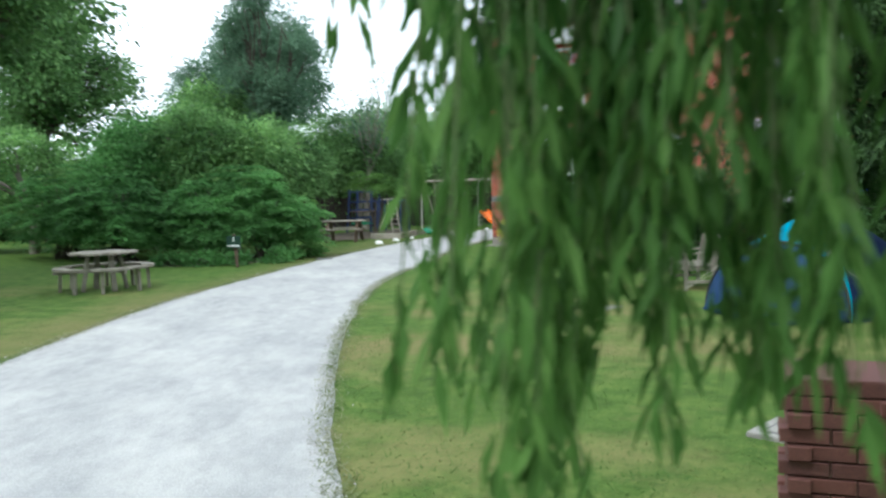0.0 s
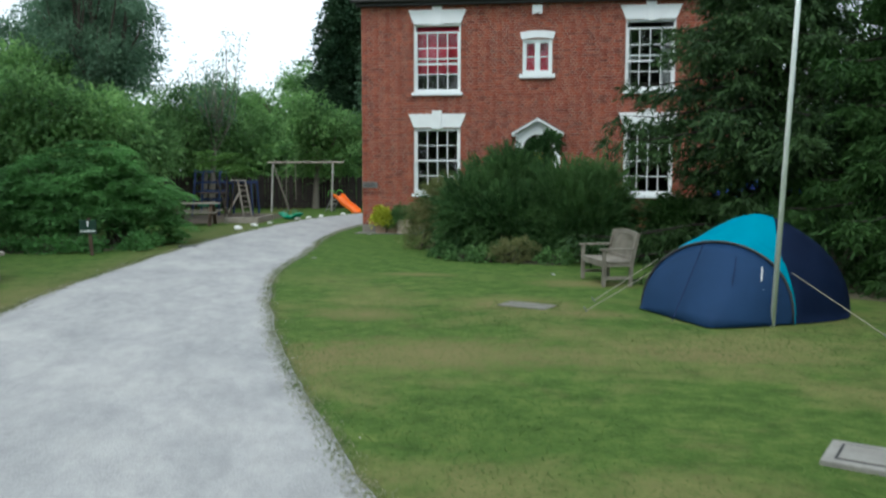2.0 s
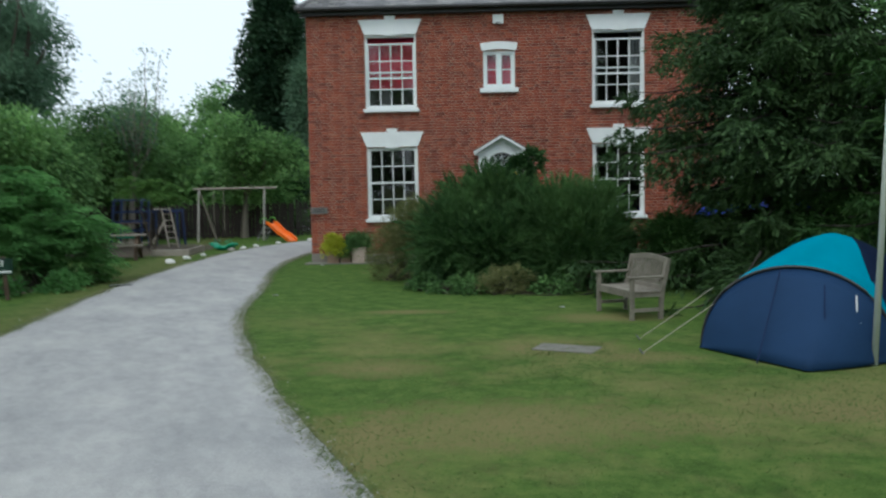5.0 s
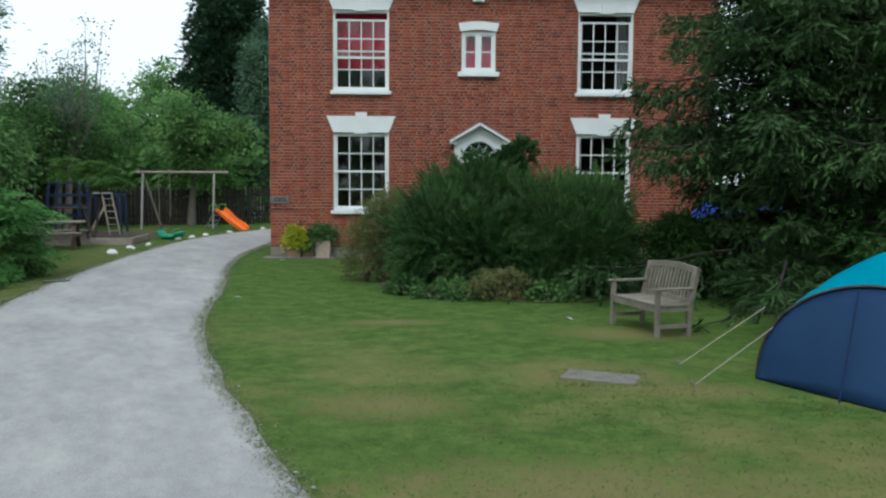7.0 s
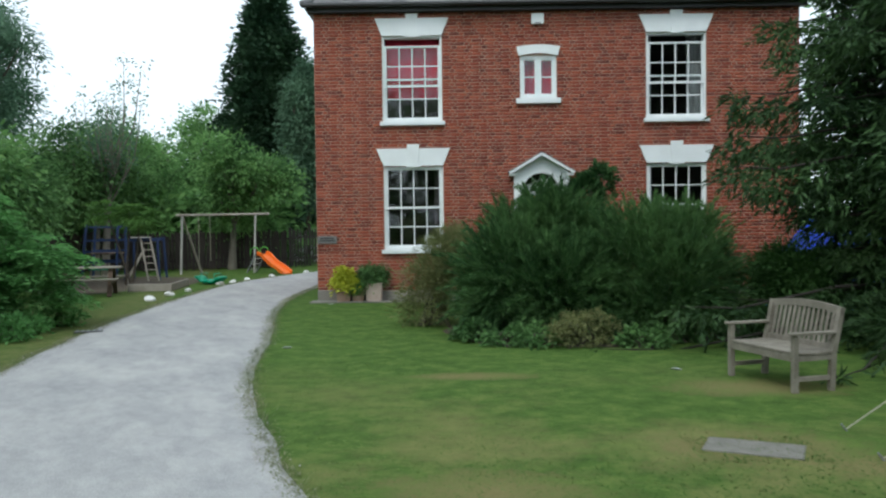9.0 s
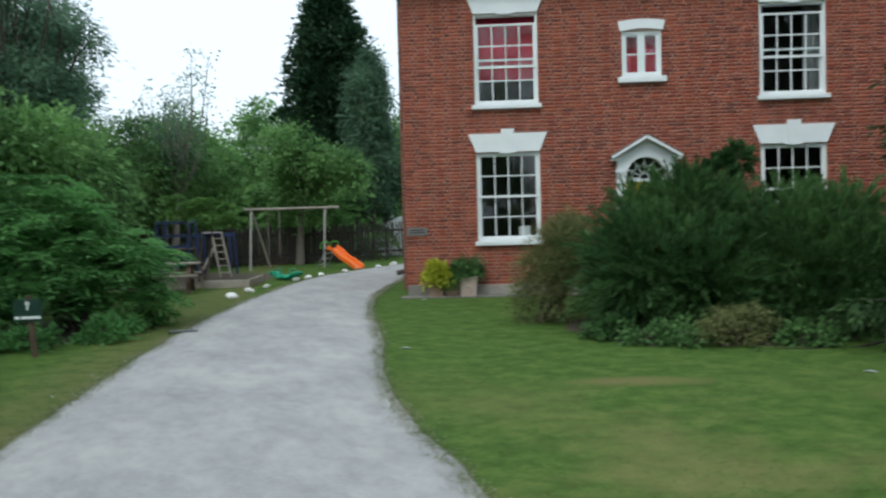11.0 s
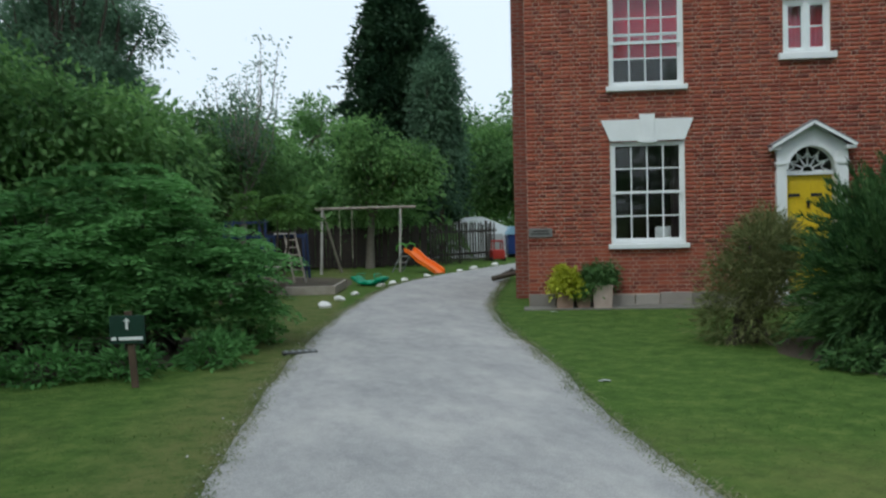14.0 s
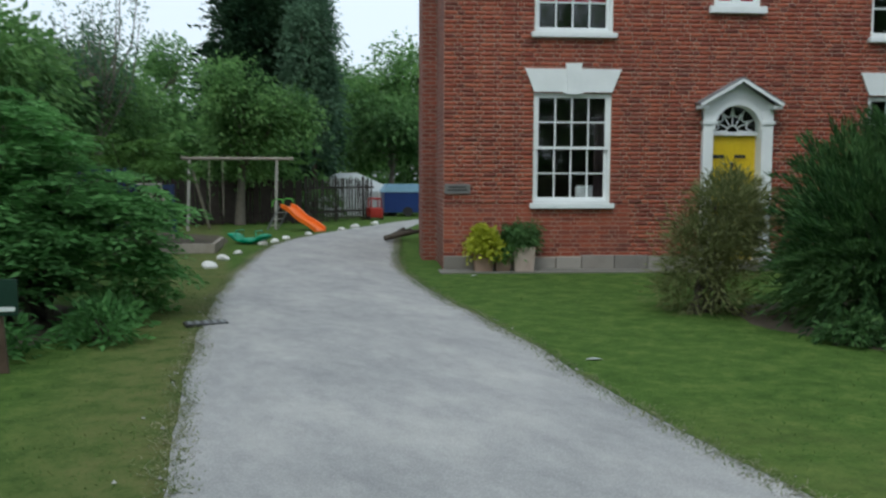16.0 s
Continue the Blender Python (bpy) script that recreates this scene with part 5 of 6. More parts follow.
# ---- fence and things behind it ----
def fence_run(p, q, n, height, material, label, gap=0.35):
    f = thing("fence", label, "fence", pose(0, 0, 0))
    p, q = Vector(p), Vector(q)
    d = (q - p) / n
    ang = math.degrees(math.atan2(d.y, d.x))
    w = d.length * (1 - gap)
    bm = bmesh.new()
    prism(bm, [(-w / 2, 0.05), (w / 2, 0.05), (w / 2, height - 0.08), (0, height), (-w / 2, height - 0.08)], -0.012, 0.012)
    first = part("slat", bm, material, f)
    first.matrix_basis = pose(p.x, p.y, 0, 0, 0, ang)
    for i in range(1, n):
        c = p + d * i
        again("slat", first.data, f, pose(c.x, c.y, random.uniform(-0.05, 0.03), 0, random.uniform(-1.5, 1.5), ang))
    for z in (0.35, height - 0.35):
        part("rail", beam(bmesh.new(), p + Vector((0, 0.04, z)), q + Vector((0, 0.04, z)), 0.04, 0.08), material, f)
    for i in range(0, n + 1, 10):
        c = p + d * i
        part("post", beam(bmesh.new(), (c.x, c.y + 0.1, 0), (c.x, c.y + 0.1, height + 0.05), 0.1, 0.1, (0, 1, 0)), material, f)
    return f


fence_run((-13, 11.6, 0), (-3.6, 15.0, 0), 76, 1.5, M_darkwood, "dark close-boarded wooden fence behind the play area", 0.08)
fence_run((-3.55, 15.0, 0), (-1.25, 18.0, 0), 24, 1.55, M_darkwood, "dark wooden picket fence with gaps", 0.5)

cv = thing("white_marquee", "white canvas tent seen through the fence", "tent", pose(-2.6, 21.5, 0, 0, 0, 20))
bm = prism(bmesh.new(), [(-2.4, 0), (2.0, 0), (2.0, 1.05), (0.3, 1.75), (-2.4, 1.05)], -1.2, 1.2)
part("canvas", bm, M_white, cv, "white canvas walls and roof")
part("door_flap", block(0.5, 1.2, -1.23, -1.2, 0.0, 1.0), M_lace, cv)
tr = thing("trailer", "dark blue trailer with pale blue cover parked behind the house", "trailer", pose(0.9, 20.9, 0, 0, 0, 8))
part("body", block(-1.85, 2.2, -0.8, 0.8, 0.15, 0.98, 0.03), M_trailer, tr)
bm = prism(bmesh.new(), [(-1.9, 0.98), (2.25, 0.98), (2.2, 1.3), (-1.7, 1.3)], -0.84, 0.84)
part("cover", bm, M_paleblue, tr, "pale blue cloth cover")
for x in (-0.9, 1.2):
    part("wheel", rod(bmesh.new(), (x, -0.86, 0.2), (x, -0.7, 0.2), 0.2, n=16), M_black, tr)
rb = thing("toy_car", "red plastic ride-in toy car beside the fence", "toy", pose(-1.2, 17.4, 0, 0, 0, 15))
part("body", block(-0.25, 0.25, -0.3, 0.3, 0.08, 0.45, 0.05), M_redpaint, rb)
part("roof", block(-0.2, 0.2, -0.22, 0.22, 0.75, 0.82, 0.03), M_redpaint, rb)
for x in (-0.18, 0.18):
    for y in (-0.2, 0.2):
        part("pillar", rod(bmesh.new(), (x, y, 0.4), (x, y, 0.78), 0.025, n=6), M_redpaint, rb)
        part("wheel", rod(bmesh.new(), (x * 1.2, y, 0.09), (x * 1.5, y, 0.09), 0.09, n=10), M_black, rb)
# logs at the back corner of the house
for k in range(3):
    lg = new("log")
    lg.matrix_basis = pose(-0.5 - 0.05 * k, 6.2 + 0.35 * k, 0.12, 0, 0, 30 + 20 * k)
    tagged(lg, "dark cut branch lying by the house corner", "log", "cut branches")
    part("wood", rod(bmesh.new(), (-0.5, 0, 0), (0.45, 0, 0.14), 0.07, 0.05, 8), M_bark, lg, smooth=True)

# blue tarpaulin seen under the spruces
tp = thing("blue_tent", "bright blue ridge tent behind the spruce boughs", "tent", pose(10.35, -4.0, 0, 0, 0, 25))
bm = prism(bmesh.new(), [(-1.2, 0), (1.2, 0), (0.9, 1.0), (0.0, 1.75), (-0.9, 1.0)], -1.2, 1.2)
bmesh.ops.bevel(bm, geom=bm.edges[:], offset=0.05, segments=2, affect="EDGES")
part("flysheet", bm, M_tarp, tp)
part("door_flap", block(-0.3, 0.3, -1.22, -1.2, 0.05, 1.1), M_bluepaint, tp)

# pale fallen leaves on the lawn
for k, (x, y) in enumerate(((0.73, -7.3), (0.47, -8.47), (5.67, -9.33), (0.43, -0.95))):
    bm = bmesh.new()
    rim = [bm.verts.new((0.05 * math.cos(a) * (1.6 if abs(math.cos(a)) > 0.9 else 1.0), 0.028 * math.sin(a), 0.006 + 0.014 * abs(math.sin(a)))) for a in [i * 0.7854 for i in range(8)]]
    mid = bm.verts.new((0, 0, 0.004))
    for i in range(8):
        bm.faces.new((mid, rim[i], rim[(i + 1) % 8]))
    fl = part("fallen_leaf", bm, M_lace)
    fl.matrix_world = pose(x, y, 0.002, 0, 0, k * 67)
    tagged(fl, "pale curled dry leaf lying on the lawn", "leaf", "fallen leaves")

# ---- shrubs and trees ----
rng0 = np.random.default_rng(5)


def shrub(name, label, x, y, blobs, clumps, per, size, leaf, width, material, seed, droop=0.2, category="shrub", stems=10, group="", spread=0.9):
    s = thing(name, label, category, pose(x, y, 0), group)
    rng = np.random.default_rng(seed)
    for k in range(stems):
        b = blobs[k % len(blobs)]
        part("stem", tube(bmesh.new(), [(rng.uniform(-0.3, 0.3), rng.uniform(-0.3, 0.3), -0.05), (b[0] * 0.5 + rng.uniform(-0.2, 0.2), b[1] * 0.5, b[2] * 0.5), (b[0] + rng.uniform(-0.3, 0.3) * b[3], b[1], b[2] + b[5] * 0.4)], [0.04, 0.028, 0.008], 6), M_bark, s, smooth=True)
    crown("foliage", blobs, clumps, per, size, leaf, width, material, s, seed, droop, -0.95, spread=spread)
    return s


def plumes(name, label, x, y, blobs, sprays, length, leaf, width, material, seed, lift=0.55, category="shrub", stems=10, group=""):
    """A shrub of many feathery sprays that rise and bend over at their tips."""
    s = thing(name, label, category, pose(x, y, 0), group)
    rng = np.random.default_rng(seed)
    for k in range(stems):
        b = blobs[k % len(blobs)]
        part("stem", tube(bmesh.new(), [(rng.uniform(-0.3, 0.3), rng.uniform(-0.3, 0.3), -0.05), (b[0] * 0.5 + rng.uniform(-0.2, 0.2), b[1] * 0.5, b[2] * 0.5), (b[0] + rng.uniform(-0.3, 0.3) * b[3], b[1], b[2] + b[5] * 0.4)], [0.04, 0.028, 0.008], 6), M_bark, s, smooth=True)
    pts, ways = [], []
    for bx, by, bz, rx, ry, rz in blobs:
        n = int(sprays * (rx * rz) ** 0.7)
        u = unit(rng.normal(size=(n * 2, 3)))
        u = u[u[:, 2] > -0.8][:n]
        ln = length * rng.uniform(0.6, 1.35, (len(u), 1))
        root = np.array([bx, by, bz]) + u * rng.uniform(0.42, 0.8, (len(u), 1)) * np.array([rx, ry, rz])
        d = unit(u * np.array([1, 1, 0.6]) + np.array([0, 0, lift]) * np.clip(0.45 + u[:, 2:3], -0.15, 1.0) + rng.normal(size=u.shape) * 0.16)
        flat = unit(np.cross(d, rng.normal(size=u.shape)))
        for k in range(15):
            f = (k + 1) / 15
            c = root + d * ln * f + np.array([0, 0, -0.22]) * ln * f**2.5
            for sgn in (-1, 1):
                pts.append(c + rng.normal(size=c.shape) * 0.012)
                ways.append(flat * sgn * (0.5 - 0.3 * f) + d + rng.normal(size=d.shape) * 0.14)
    p, w = np.concatenate(pts), np.concatenate(ways)
    keep = p[:, 2] > 0.03
    v, l = leaf_cards(p[keep], w[keep], leaf, width, rng, level=0.5)
    ob = new("foliage", fast_mesh("foliage", v, l, 3, material))
    ob.parent = s
    return s


# evergreen shrubs before the house
plumes("evergreen_shrub", "broad dark evergreen shrub with feathery upright sprays", 4.45, -5.6, [(0, 0, 0.85, 1.1, 1.15, 0.95), (-0.45, -0.5, 0.9, 0.85, 0.85, 0.8), (0.45, 0.1, 1.3, 0.8, 0.8, 0.85), (-0.2, 0.2, 1.25, 0.75, 0.75, 0.8), (0.2, 0.0, 1.7, 0.45, 0.45, 0.5), (0.3, -0.9, 0.7, 0.85, 0.65, 0.7), (-0.35, -0.2, 0.45, 0.9, 0.9, 0.45), (0.4, -0.6, 0.4, 0.9, 0.8, 0.4)], 560, 0.48, 0.12, 0.019, L_yew, 21, 0.85)
plumes("evergreen_shrub", "rounded dark evergreen shrub with dense foliage", 6.0, -6.3, [(0, 0, 0.85, 1.05, 0.95, 0.95), (0.4, -0.4, 0.8, 0.8, 0.75, 0.8), (-0.1, 0.1, 1.2, 0.85, 0.75, 0.75), (0.55, 0.0, 1.2, 0.65, 0.56, 0.75), (0.1, -0.4, 0.4, 1.0, 0.8, 0.4)], 560, 0.44, 0.115, 0.019, L_yew, 22, 0.75)
plumes("topiary", "dark clipped conifer rising above the shrubs", 5.4, -5.2, [(0, 0, 1.2, 0.36, 0.36, 0.85), (-0.12, 0.0, 2.2, 0.27, 0.27, 0.3), (0.12, 0.0, 2.4, 0.17, 0.17, 0.25)], 900, 0.15, 0.07, 0.022, L_yew, 23, 0.3)
shrub("brown_shrub", "thin feathery olive-brown shrub beside the evergreens", 2.75, -4.75, [(0, 0, 0.62, 0.52, 0.5, 0.66), (0.15, 0, 1.05, 0.45, 0.42, 0.5), (0.35, 0.2, 1.25, 0.35, 0.35, 0.45)], 170, 26, 0.15, 0.12, 0.016, L_brown, 24, -0.5, spread=0.6)
shrub("low_shrub", "rounded low olive-green cushion shrub", 4.85, -7.35, [(0, 0, 0.2, 0.48, 0.35, 0.33)], 220, 24, 0.07, 0.05, 0.02, L_brown, 25, 0.0)
for k, (x, y, rx) in enumerate(((3.85, -7.2, 0.36), (4.25, -7.35, 0.3), (5.7, -7.5, 0.3), (3.4, -6.7, 0.28))):
    shrub("border_plant", "leafy low green border plant", x, y, [(0, 0, 0.1, rx, 0.25, 0.2)], 60, 16, 0.09, 0.09, 0.045, L_dark, 40 + k, 0.1, group="border plants")

# sumac bushes by the sign: long leaves of many leaflets
def sumac(label, x, y, blobs, fronds, seed, material=None, name="sumac_bush", stems=12):
    s = thing(name, label, "bush" if name == "sumac_bush" else "tree", pose(x, y, 0), "sumac bushes" if name == "sumac_bush" else "")
    rng = np.random.default_rng(seed)
    for k in range(stems):
        b = blobs[k % len(blobs)]
        part("stem", tube(bmesh.new(), [(rng.uniform(-0.4, 0.4), rng.uniform(-0.4, 0.4), -0.05), (b[0] * 0.6, b[1] * 0.6, b[2] * 0.6), (b[0] + rng.uniform(-0.4, 0.4) * b[3], b[1] + rng.uniform(-0.4, 0.4) * b[4], b[2] + b[5] * 0.6)], [0.045, 0.03, 0.01], 6), M_bark, s, smooth=True)
    pts, ways = [], []
    for bx, by, bz, rx, ry, rz in blobs:
        tips = max(8, fronds // 9)
        u = unit(rng.normal(size=(tips * 2, 3)))
        u = u[u[:, 2] > -0.75][:tips]
        r = (1 - 0.5 * rng.random((len(u), 1)) ** 2) * rng.uniform(0.78, 1.14, (len(u), 1))
        root = np.repeat(np.array([bx, by, bz]) + u * r * np.array([rx, ry, rz]), 8, 0)
        u = np.repeat(u, 8, 0)
        turn = np.tile(np.arange(8) * 0.785, len(u) // 8)[:, None] + rng.normal(size=(len(u), 1)) * 0.25
        d = unit(np.cos(turn) * np.array([1.0, 0, 0]) + np.sin(turn) * np.array([0, 1.0, 0]) + u * np.array([0.75, 0.75, 0.35]) + np.array([0, 0, 0.35]))
        flat = unit(np.cross(d, np.array([0, 0, 1.0])))
        ln = rng.uniform(0.3, 0.6, (len(u), 1))
        for k in range(9):
            f = (k + 1) / 9
            c = root + d * ln * f + np.array([0, 0, -0.55]) * ln * f**2.2
            for sgn in (-1, 1):
                pts.append(c)
                ways.append(flat * sgn * 0.9 + d * 0.5 + np.array([0, 0, -0.3]) + rng.normal(size=d.shape) * 0.12)
    p, w = np.concatenate(pts), np.concatenate(ways)
    keep = p[:, 2] > 0.2 + 0.5 * rng.random(len(p)) ** 1.4
    v, l = leaf_cards(p[keep], w[keep], 0.13, 0.042, rng, level=2.0)
    ob = new("foliage", fast_mesh("foliage", v, l, 3, material or L_sumac))
    ob.parent = s
    return s


sumac("dense green sumac bush with long feathered leaves", -4.95, -5.0, [(0.35, 0.1, 1.0, 1.05, 0.9, 0.9), (-0.4, -0.1, 1.5, 1.0, 0.95, 1.0), (0.7, 0.4, 0.8, 0.8, 0.7, 0.75), (-0.1, -0.5, 0.75, 0.8, 0.6, 0.7)], 560, 51)
sumac("dense green sumac bush with long feathered leaves", -6.3, -5.6, [(0, 0, 1.2, 1.1, 1.1, 1.1), (-0.6, 0.2, 0.9, 1.0, 1.0, 0.9), (0.4, -0.6, 0.8, 0.8, 0.7, 0.75)], 560, 52)
sumac("dense green sumac bush at the edge of the lawn", -8.6, -6.2, [(0, 0, 1.2, 1.3, 1.1, 1.1), (-0.9, 0.3, 1.1, 1.1, 1.0, 1.0), (0.5, -0.5, 0.8, 0.9, 0.8, 0.8)], 520, 53)
sumac("dense green sumac bush at the edge of the lawn", -11.4, -5.2, [(0, 0, 1.4, 1.4, 1.2, 1.3), (-0.9, 0.3, 1.2, 1.2, 1.0, 1.1), (0.8, -0.5, 0.9, 1.0, 0.9, 0.9)], 480, 54)

for k, (x, y, rx) in enumerate(((-4.5, -6.9, 0.4), (-3.75, -6.2, 0.35), (-5.3, -7.2, 0.45), (-4.0, -5.4, 0.4), (-3.9, -4.2, 0.4), (-6.2, -7.3, 0.4))):
    shrub("weed_clump", "low green weeds at the foot of the sumac bushes", x, y, [(0, 0, 0.12, rx, 0.3, 0.26)], 60, 14, 0.12, 0.12, 0.045, L_sumac, 140 + k, -0.1, "weeds", 4, "weeds under the sumac bushes")

# taller trees behind them
def broad(name, label, x, y, h, rx, n, seed, material, leaf=0.165, width=0.08, clumps=150, per=15, size=0.36, base=0.25, r=0.14, ry=None, group="broad-leaved trees", lo=0.32, hi=0.5):
    rng = np.random.default_rng(seed)
    zc = h * (1 + base) / 2
    bl = blobs_in(rng, n, 0, 0, zc, rx, ry or rx, h * (1 - base) / 2, lo, hi)
    return tree(name, label, x, y, h, bl, clumps, per, size, leaf, width, material, seed, r, group=group, fork=0.35, bark=M_twig if h < 6 else M_bark)


broad("tree", "leafy green tree behind the sumac bushes", -7.6, -2.4, 4.6, 2.0, 9, 61, L_mid, clumps=155)
broad("tree", "leafy green tree behind the sumac bushes", -10.6, -2.2, 4.4, 2.2, 9, 62, L_sumac, clumps=155)
broad("tree", "dense green tree at the lawn's edge", -14.5, -3.5, 4.0, 2.6, 9, 63, L_mid, clumps=145, base=0.05)
broad("tree", "dense green tree at the lawn's edge", -18.5, -4.0, 4.0, 2.8, 9, 64, L_sumac, clumps=150, base=0.05)
broad("tree", "shady green tree behind the play area", -9.8, 4.0, 4.8, 2.4, 10, 65, L_dark, clumps=155, base=0.2)
broad("tree", "shady green tree behind the play area", -12.6, 1.0, 5.2, 2.6, 10, 66, L_dark, clumps=155, base=0.12)
broad("tree", "shady green tree over the climbing frame", -9.6, 10.6, 5.3, 2.6, 10, 67, L_dark, clumps=155, base=0.28)
broad("tree", "leafy tree behind the swing", -5.6, 13.9, 5.2, 2.3, 9, 68, L_mid, clumps=145, base=0.25)
broad("tree", "leafy tree behind the fence", -11.5, 15.5, 6.2, 3.0, 10, 69, L_mid, clumps=150, base=0.1)
sumac("small bright green sapling with drooping leaves by the play area", -6.55, 5.6, [(0.15, 0, 2.0, 0.6, 0.5, 0.3), (-0.45, 0.1, 2.15, 0.45, 0.4, 0.28), (0.6, 0, 1.75, 0.4, 0.4, 0.25)], 90, 70, L_bright, "small_tree", 3)
broad("tree", "rounded grey-green willow in the distance", -12.6, 31.0, 9.4, 4.0, 12, 71, L_mid, leaf=0.28, width=0.12, clumps=150, size=0.6, base=0.05, r=0.25)
broad("tree", "tall loose grey-green tree in the distance", -23.0, 25.0, 15.3, 4.3, 30, 72, L_blue, leaf=0.3, width=0.11, clumps=60, size=0.55, base=0.22, r=0.3, lo=0.16, hi=0.3)
broad("tree", "loose grey-green tree with thin drooping twigs", -15.0, 12.0, 12.6, 2.9, 34, 70, L_blue, leaf=0.22, width=0.07, clumps=56, size=0.42, base=0.3, r=0.16, lo=0.16, hi=0.3)
broad("tree", "tall loose grey-green tree in the distance", -29.0, 27.0, 13.0, 4.0, 10, 73, L_blue, leaf=0.3, width=0.11, clumps=110, size=0.6, base=0.2, r=0.3)
broad("tree", "tall dark tree at the lawn's far edge", -21.0, 3.5, 13.0, 4.6, 30, 74, L_dark, leaf=0.28, width=0.12, clumps=55, size=0.5, base=0.12, r=0.3, lo=0.15, hi=0.28)
broad("tree", "slender grey-green birch beside the cypress", -3.6, 19.6, 9.6, 1.0, 14, 75, L_blue, leaf=0.2, width=0.09, clumps=130, size=0.35, base=0.2, r=0.1)
broad("tree", "green tree beyond the trailer", 1.5, 31.0, 8.0, 4.2, 11, 76, L_mid, leaf=0.28, width=0.13, clumps=130, size=0.6, base=0.05, r=0.25)
broad("tree", "green tree beyond the fence", -3.5, 34.0, 8.0, 4.2, 11, 77, L_mid, leaf=0.28, width=0.13, clumps=130, size=0.6, base=0.05, r=0.25)
broad("tree", "dark olive tree by the trailer", -0.5, 24.8, 5.4, 2.2, 9, 78, L_dark, leaf=0.22, width=0.11, clumps=130, size=0.45, base=0.3, r=0.14)
broad("tree", "green tree in the distance", -19.5, 14.0, 7.6, 3.6, 10, 79, L_mid, leaf=0.26, width=0.12, clumps=130, size=0.5, base=0.05, r=0.2)

# added out of view to keep sky and sun off the verge
broad("tree", "tall unseen tree added to shade the verge", -9.5, -16.5, 10.5, 4.6, 12, 84, L_mid, leaf=0.26, width=0.13, clumps=120, size=0.55, base=0.3, r=0.3)

broad("tree", "tall dark tree with high boughs over the verge", -10.3, -9.6, 11.5, 4.2, 16, 85, L_dark, leaf=0.22, width=0.11, clumps=110, size=0.5, base=0.4, r=0.26, lo=0.22, hi=0.36)

# bare-twigged tree with few leaves
tw = thing("tree", "thin-crowned tree with bare grey twigs and few leaves", "tree", pose(-8.9, 9.8, 0) @ Matrix.Scale(1.07, 4))
rng = np.random.default_rng(80)
bm = bmesh.new()
tube(bm, [(0, 0, -0.1), (0.1, 0, 1.6), (0.2, 0.1, 3.4)], [0.14, 0.11, 0.08])
part("trunk", bm, M_twig, tw, smooth=True)
tips = []
for k in range(26):
    a = rng.uniform(0, 6.28)
    t0 = Vector((0.15, 0.05, rng.uniform(2.2, 3.4)))
    t1 = t0 + Vector((math.cos(a) * rng.uniform(0.5, 1.6), math.sin(a) * rng.uniform(0.4, 1.2), rng.uniform(1.2, 3.6)))
    m = t0.lerp(t1, 0.5) + Vector((math.cos(a) * 0.3, 0, -0.1))
    part("limb", tube(bmesh.new(), [t0, m, t1], [0.035, 0.022, 0.008], 5), M_twig, tw, smooth=True)
    tips += [t1, m.lerp(t1, 0.6), m]
p = np.repeat(np.array([tuple(t) for t in tips]), 22, 0)
p = p + rng.normal(size=p.shape) * 0.16
v, l = leaf_cards(p, rng.normal(size=p.shape) + np.array([0, 0, -0.4]), 0.13, 0.07, rng)
ob = new("crown", fast_mesh("crown", v, l, 3, L_blue))
ob.parent = tw

# tall dark cypress behind the house
cy = thing("cypress", "tall dark columnar cypress behind the house", "tree", pose(-5.75, 21.5, 0))
part("trunk", tube(bmesh.new(), [(0, 0, -0.1), (0, 0, 6), (0, 0, 12.6)], [0.25, 0.16, 0.03]), M_bark, cy, smooth=True)
bl = [(0.25 * math.sin(k * 2.4) * (1 - k / 13), 0.25 * math.cos(k * 2.4), 1.2 + k * 0.96, 2.6 * (1 - (k / 12.5) ** 2.2) + 0.12, 1.9 * (1 - (k / 12.5) ** 2.2) + 0.12, 1.25) for k in range(12)]
crown("foliage", bl, 220, 22, 0.3, 0.32, 0.12, L_cypress, cy, 81, -0.5, -0.9)


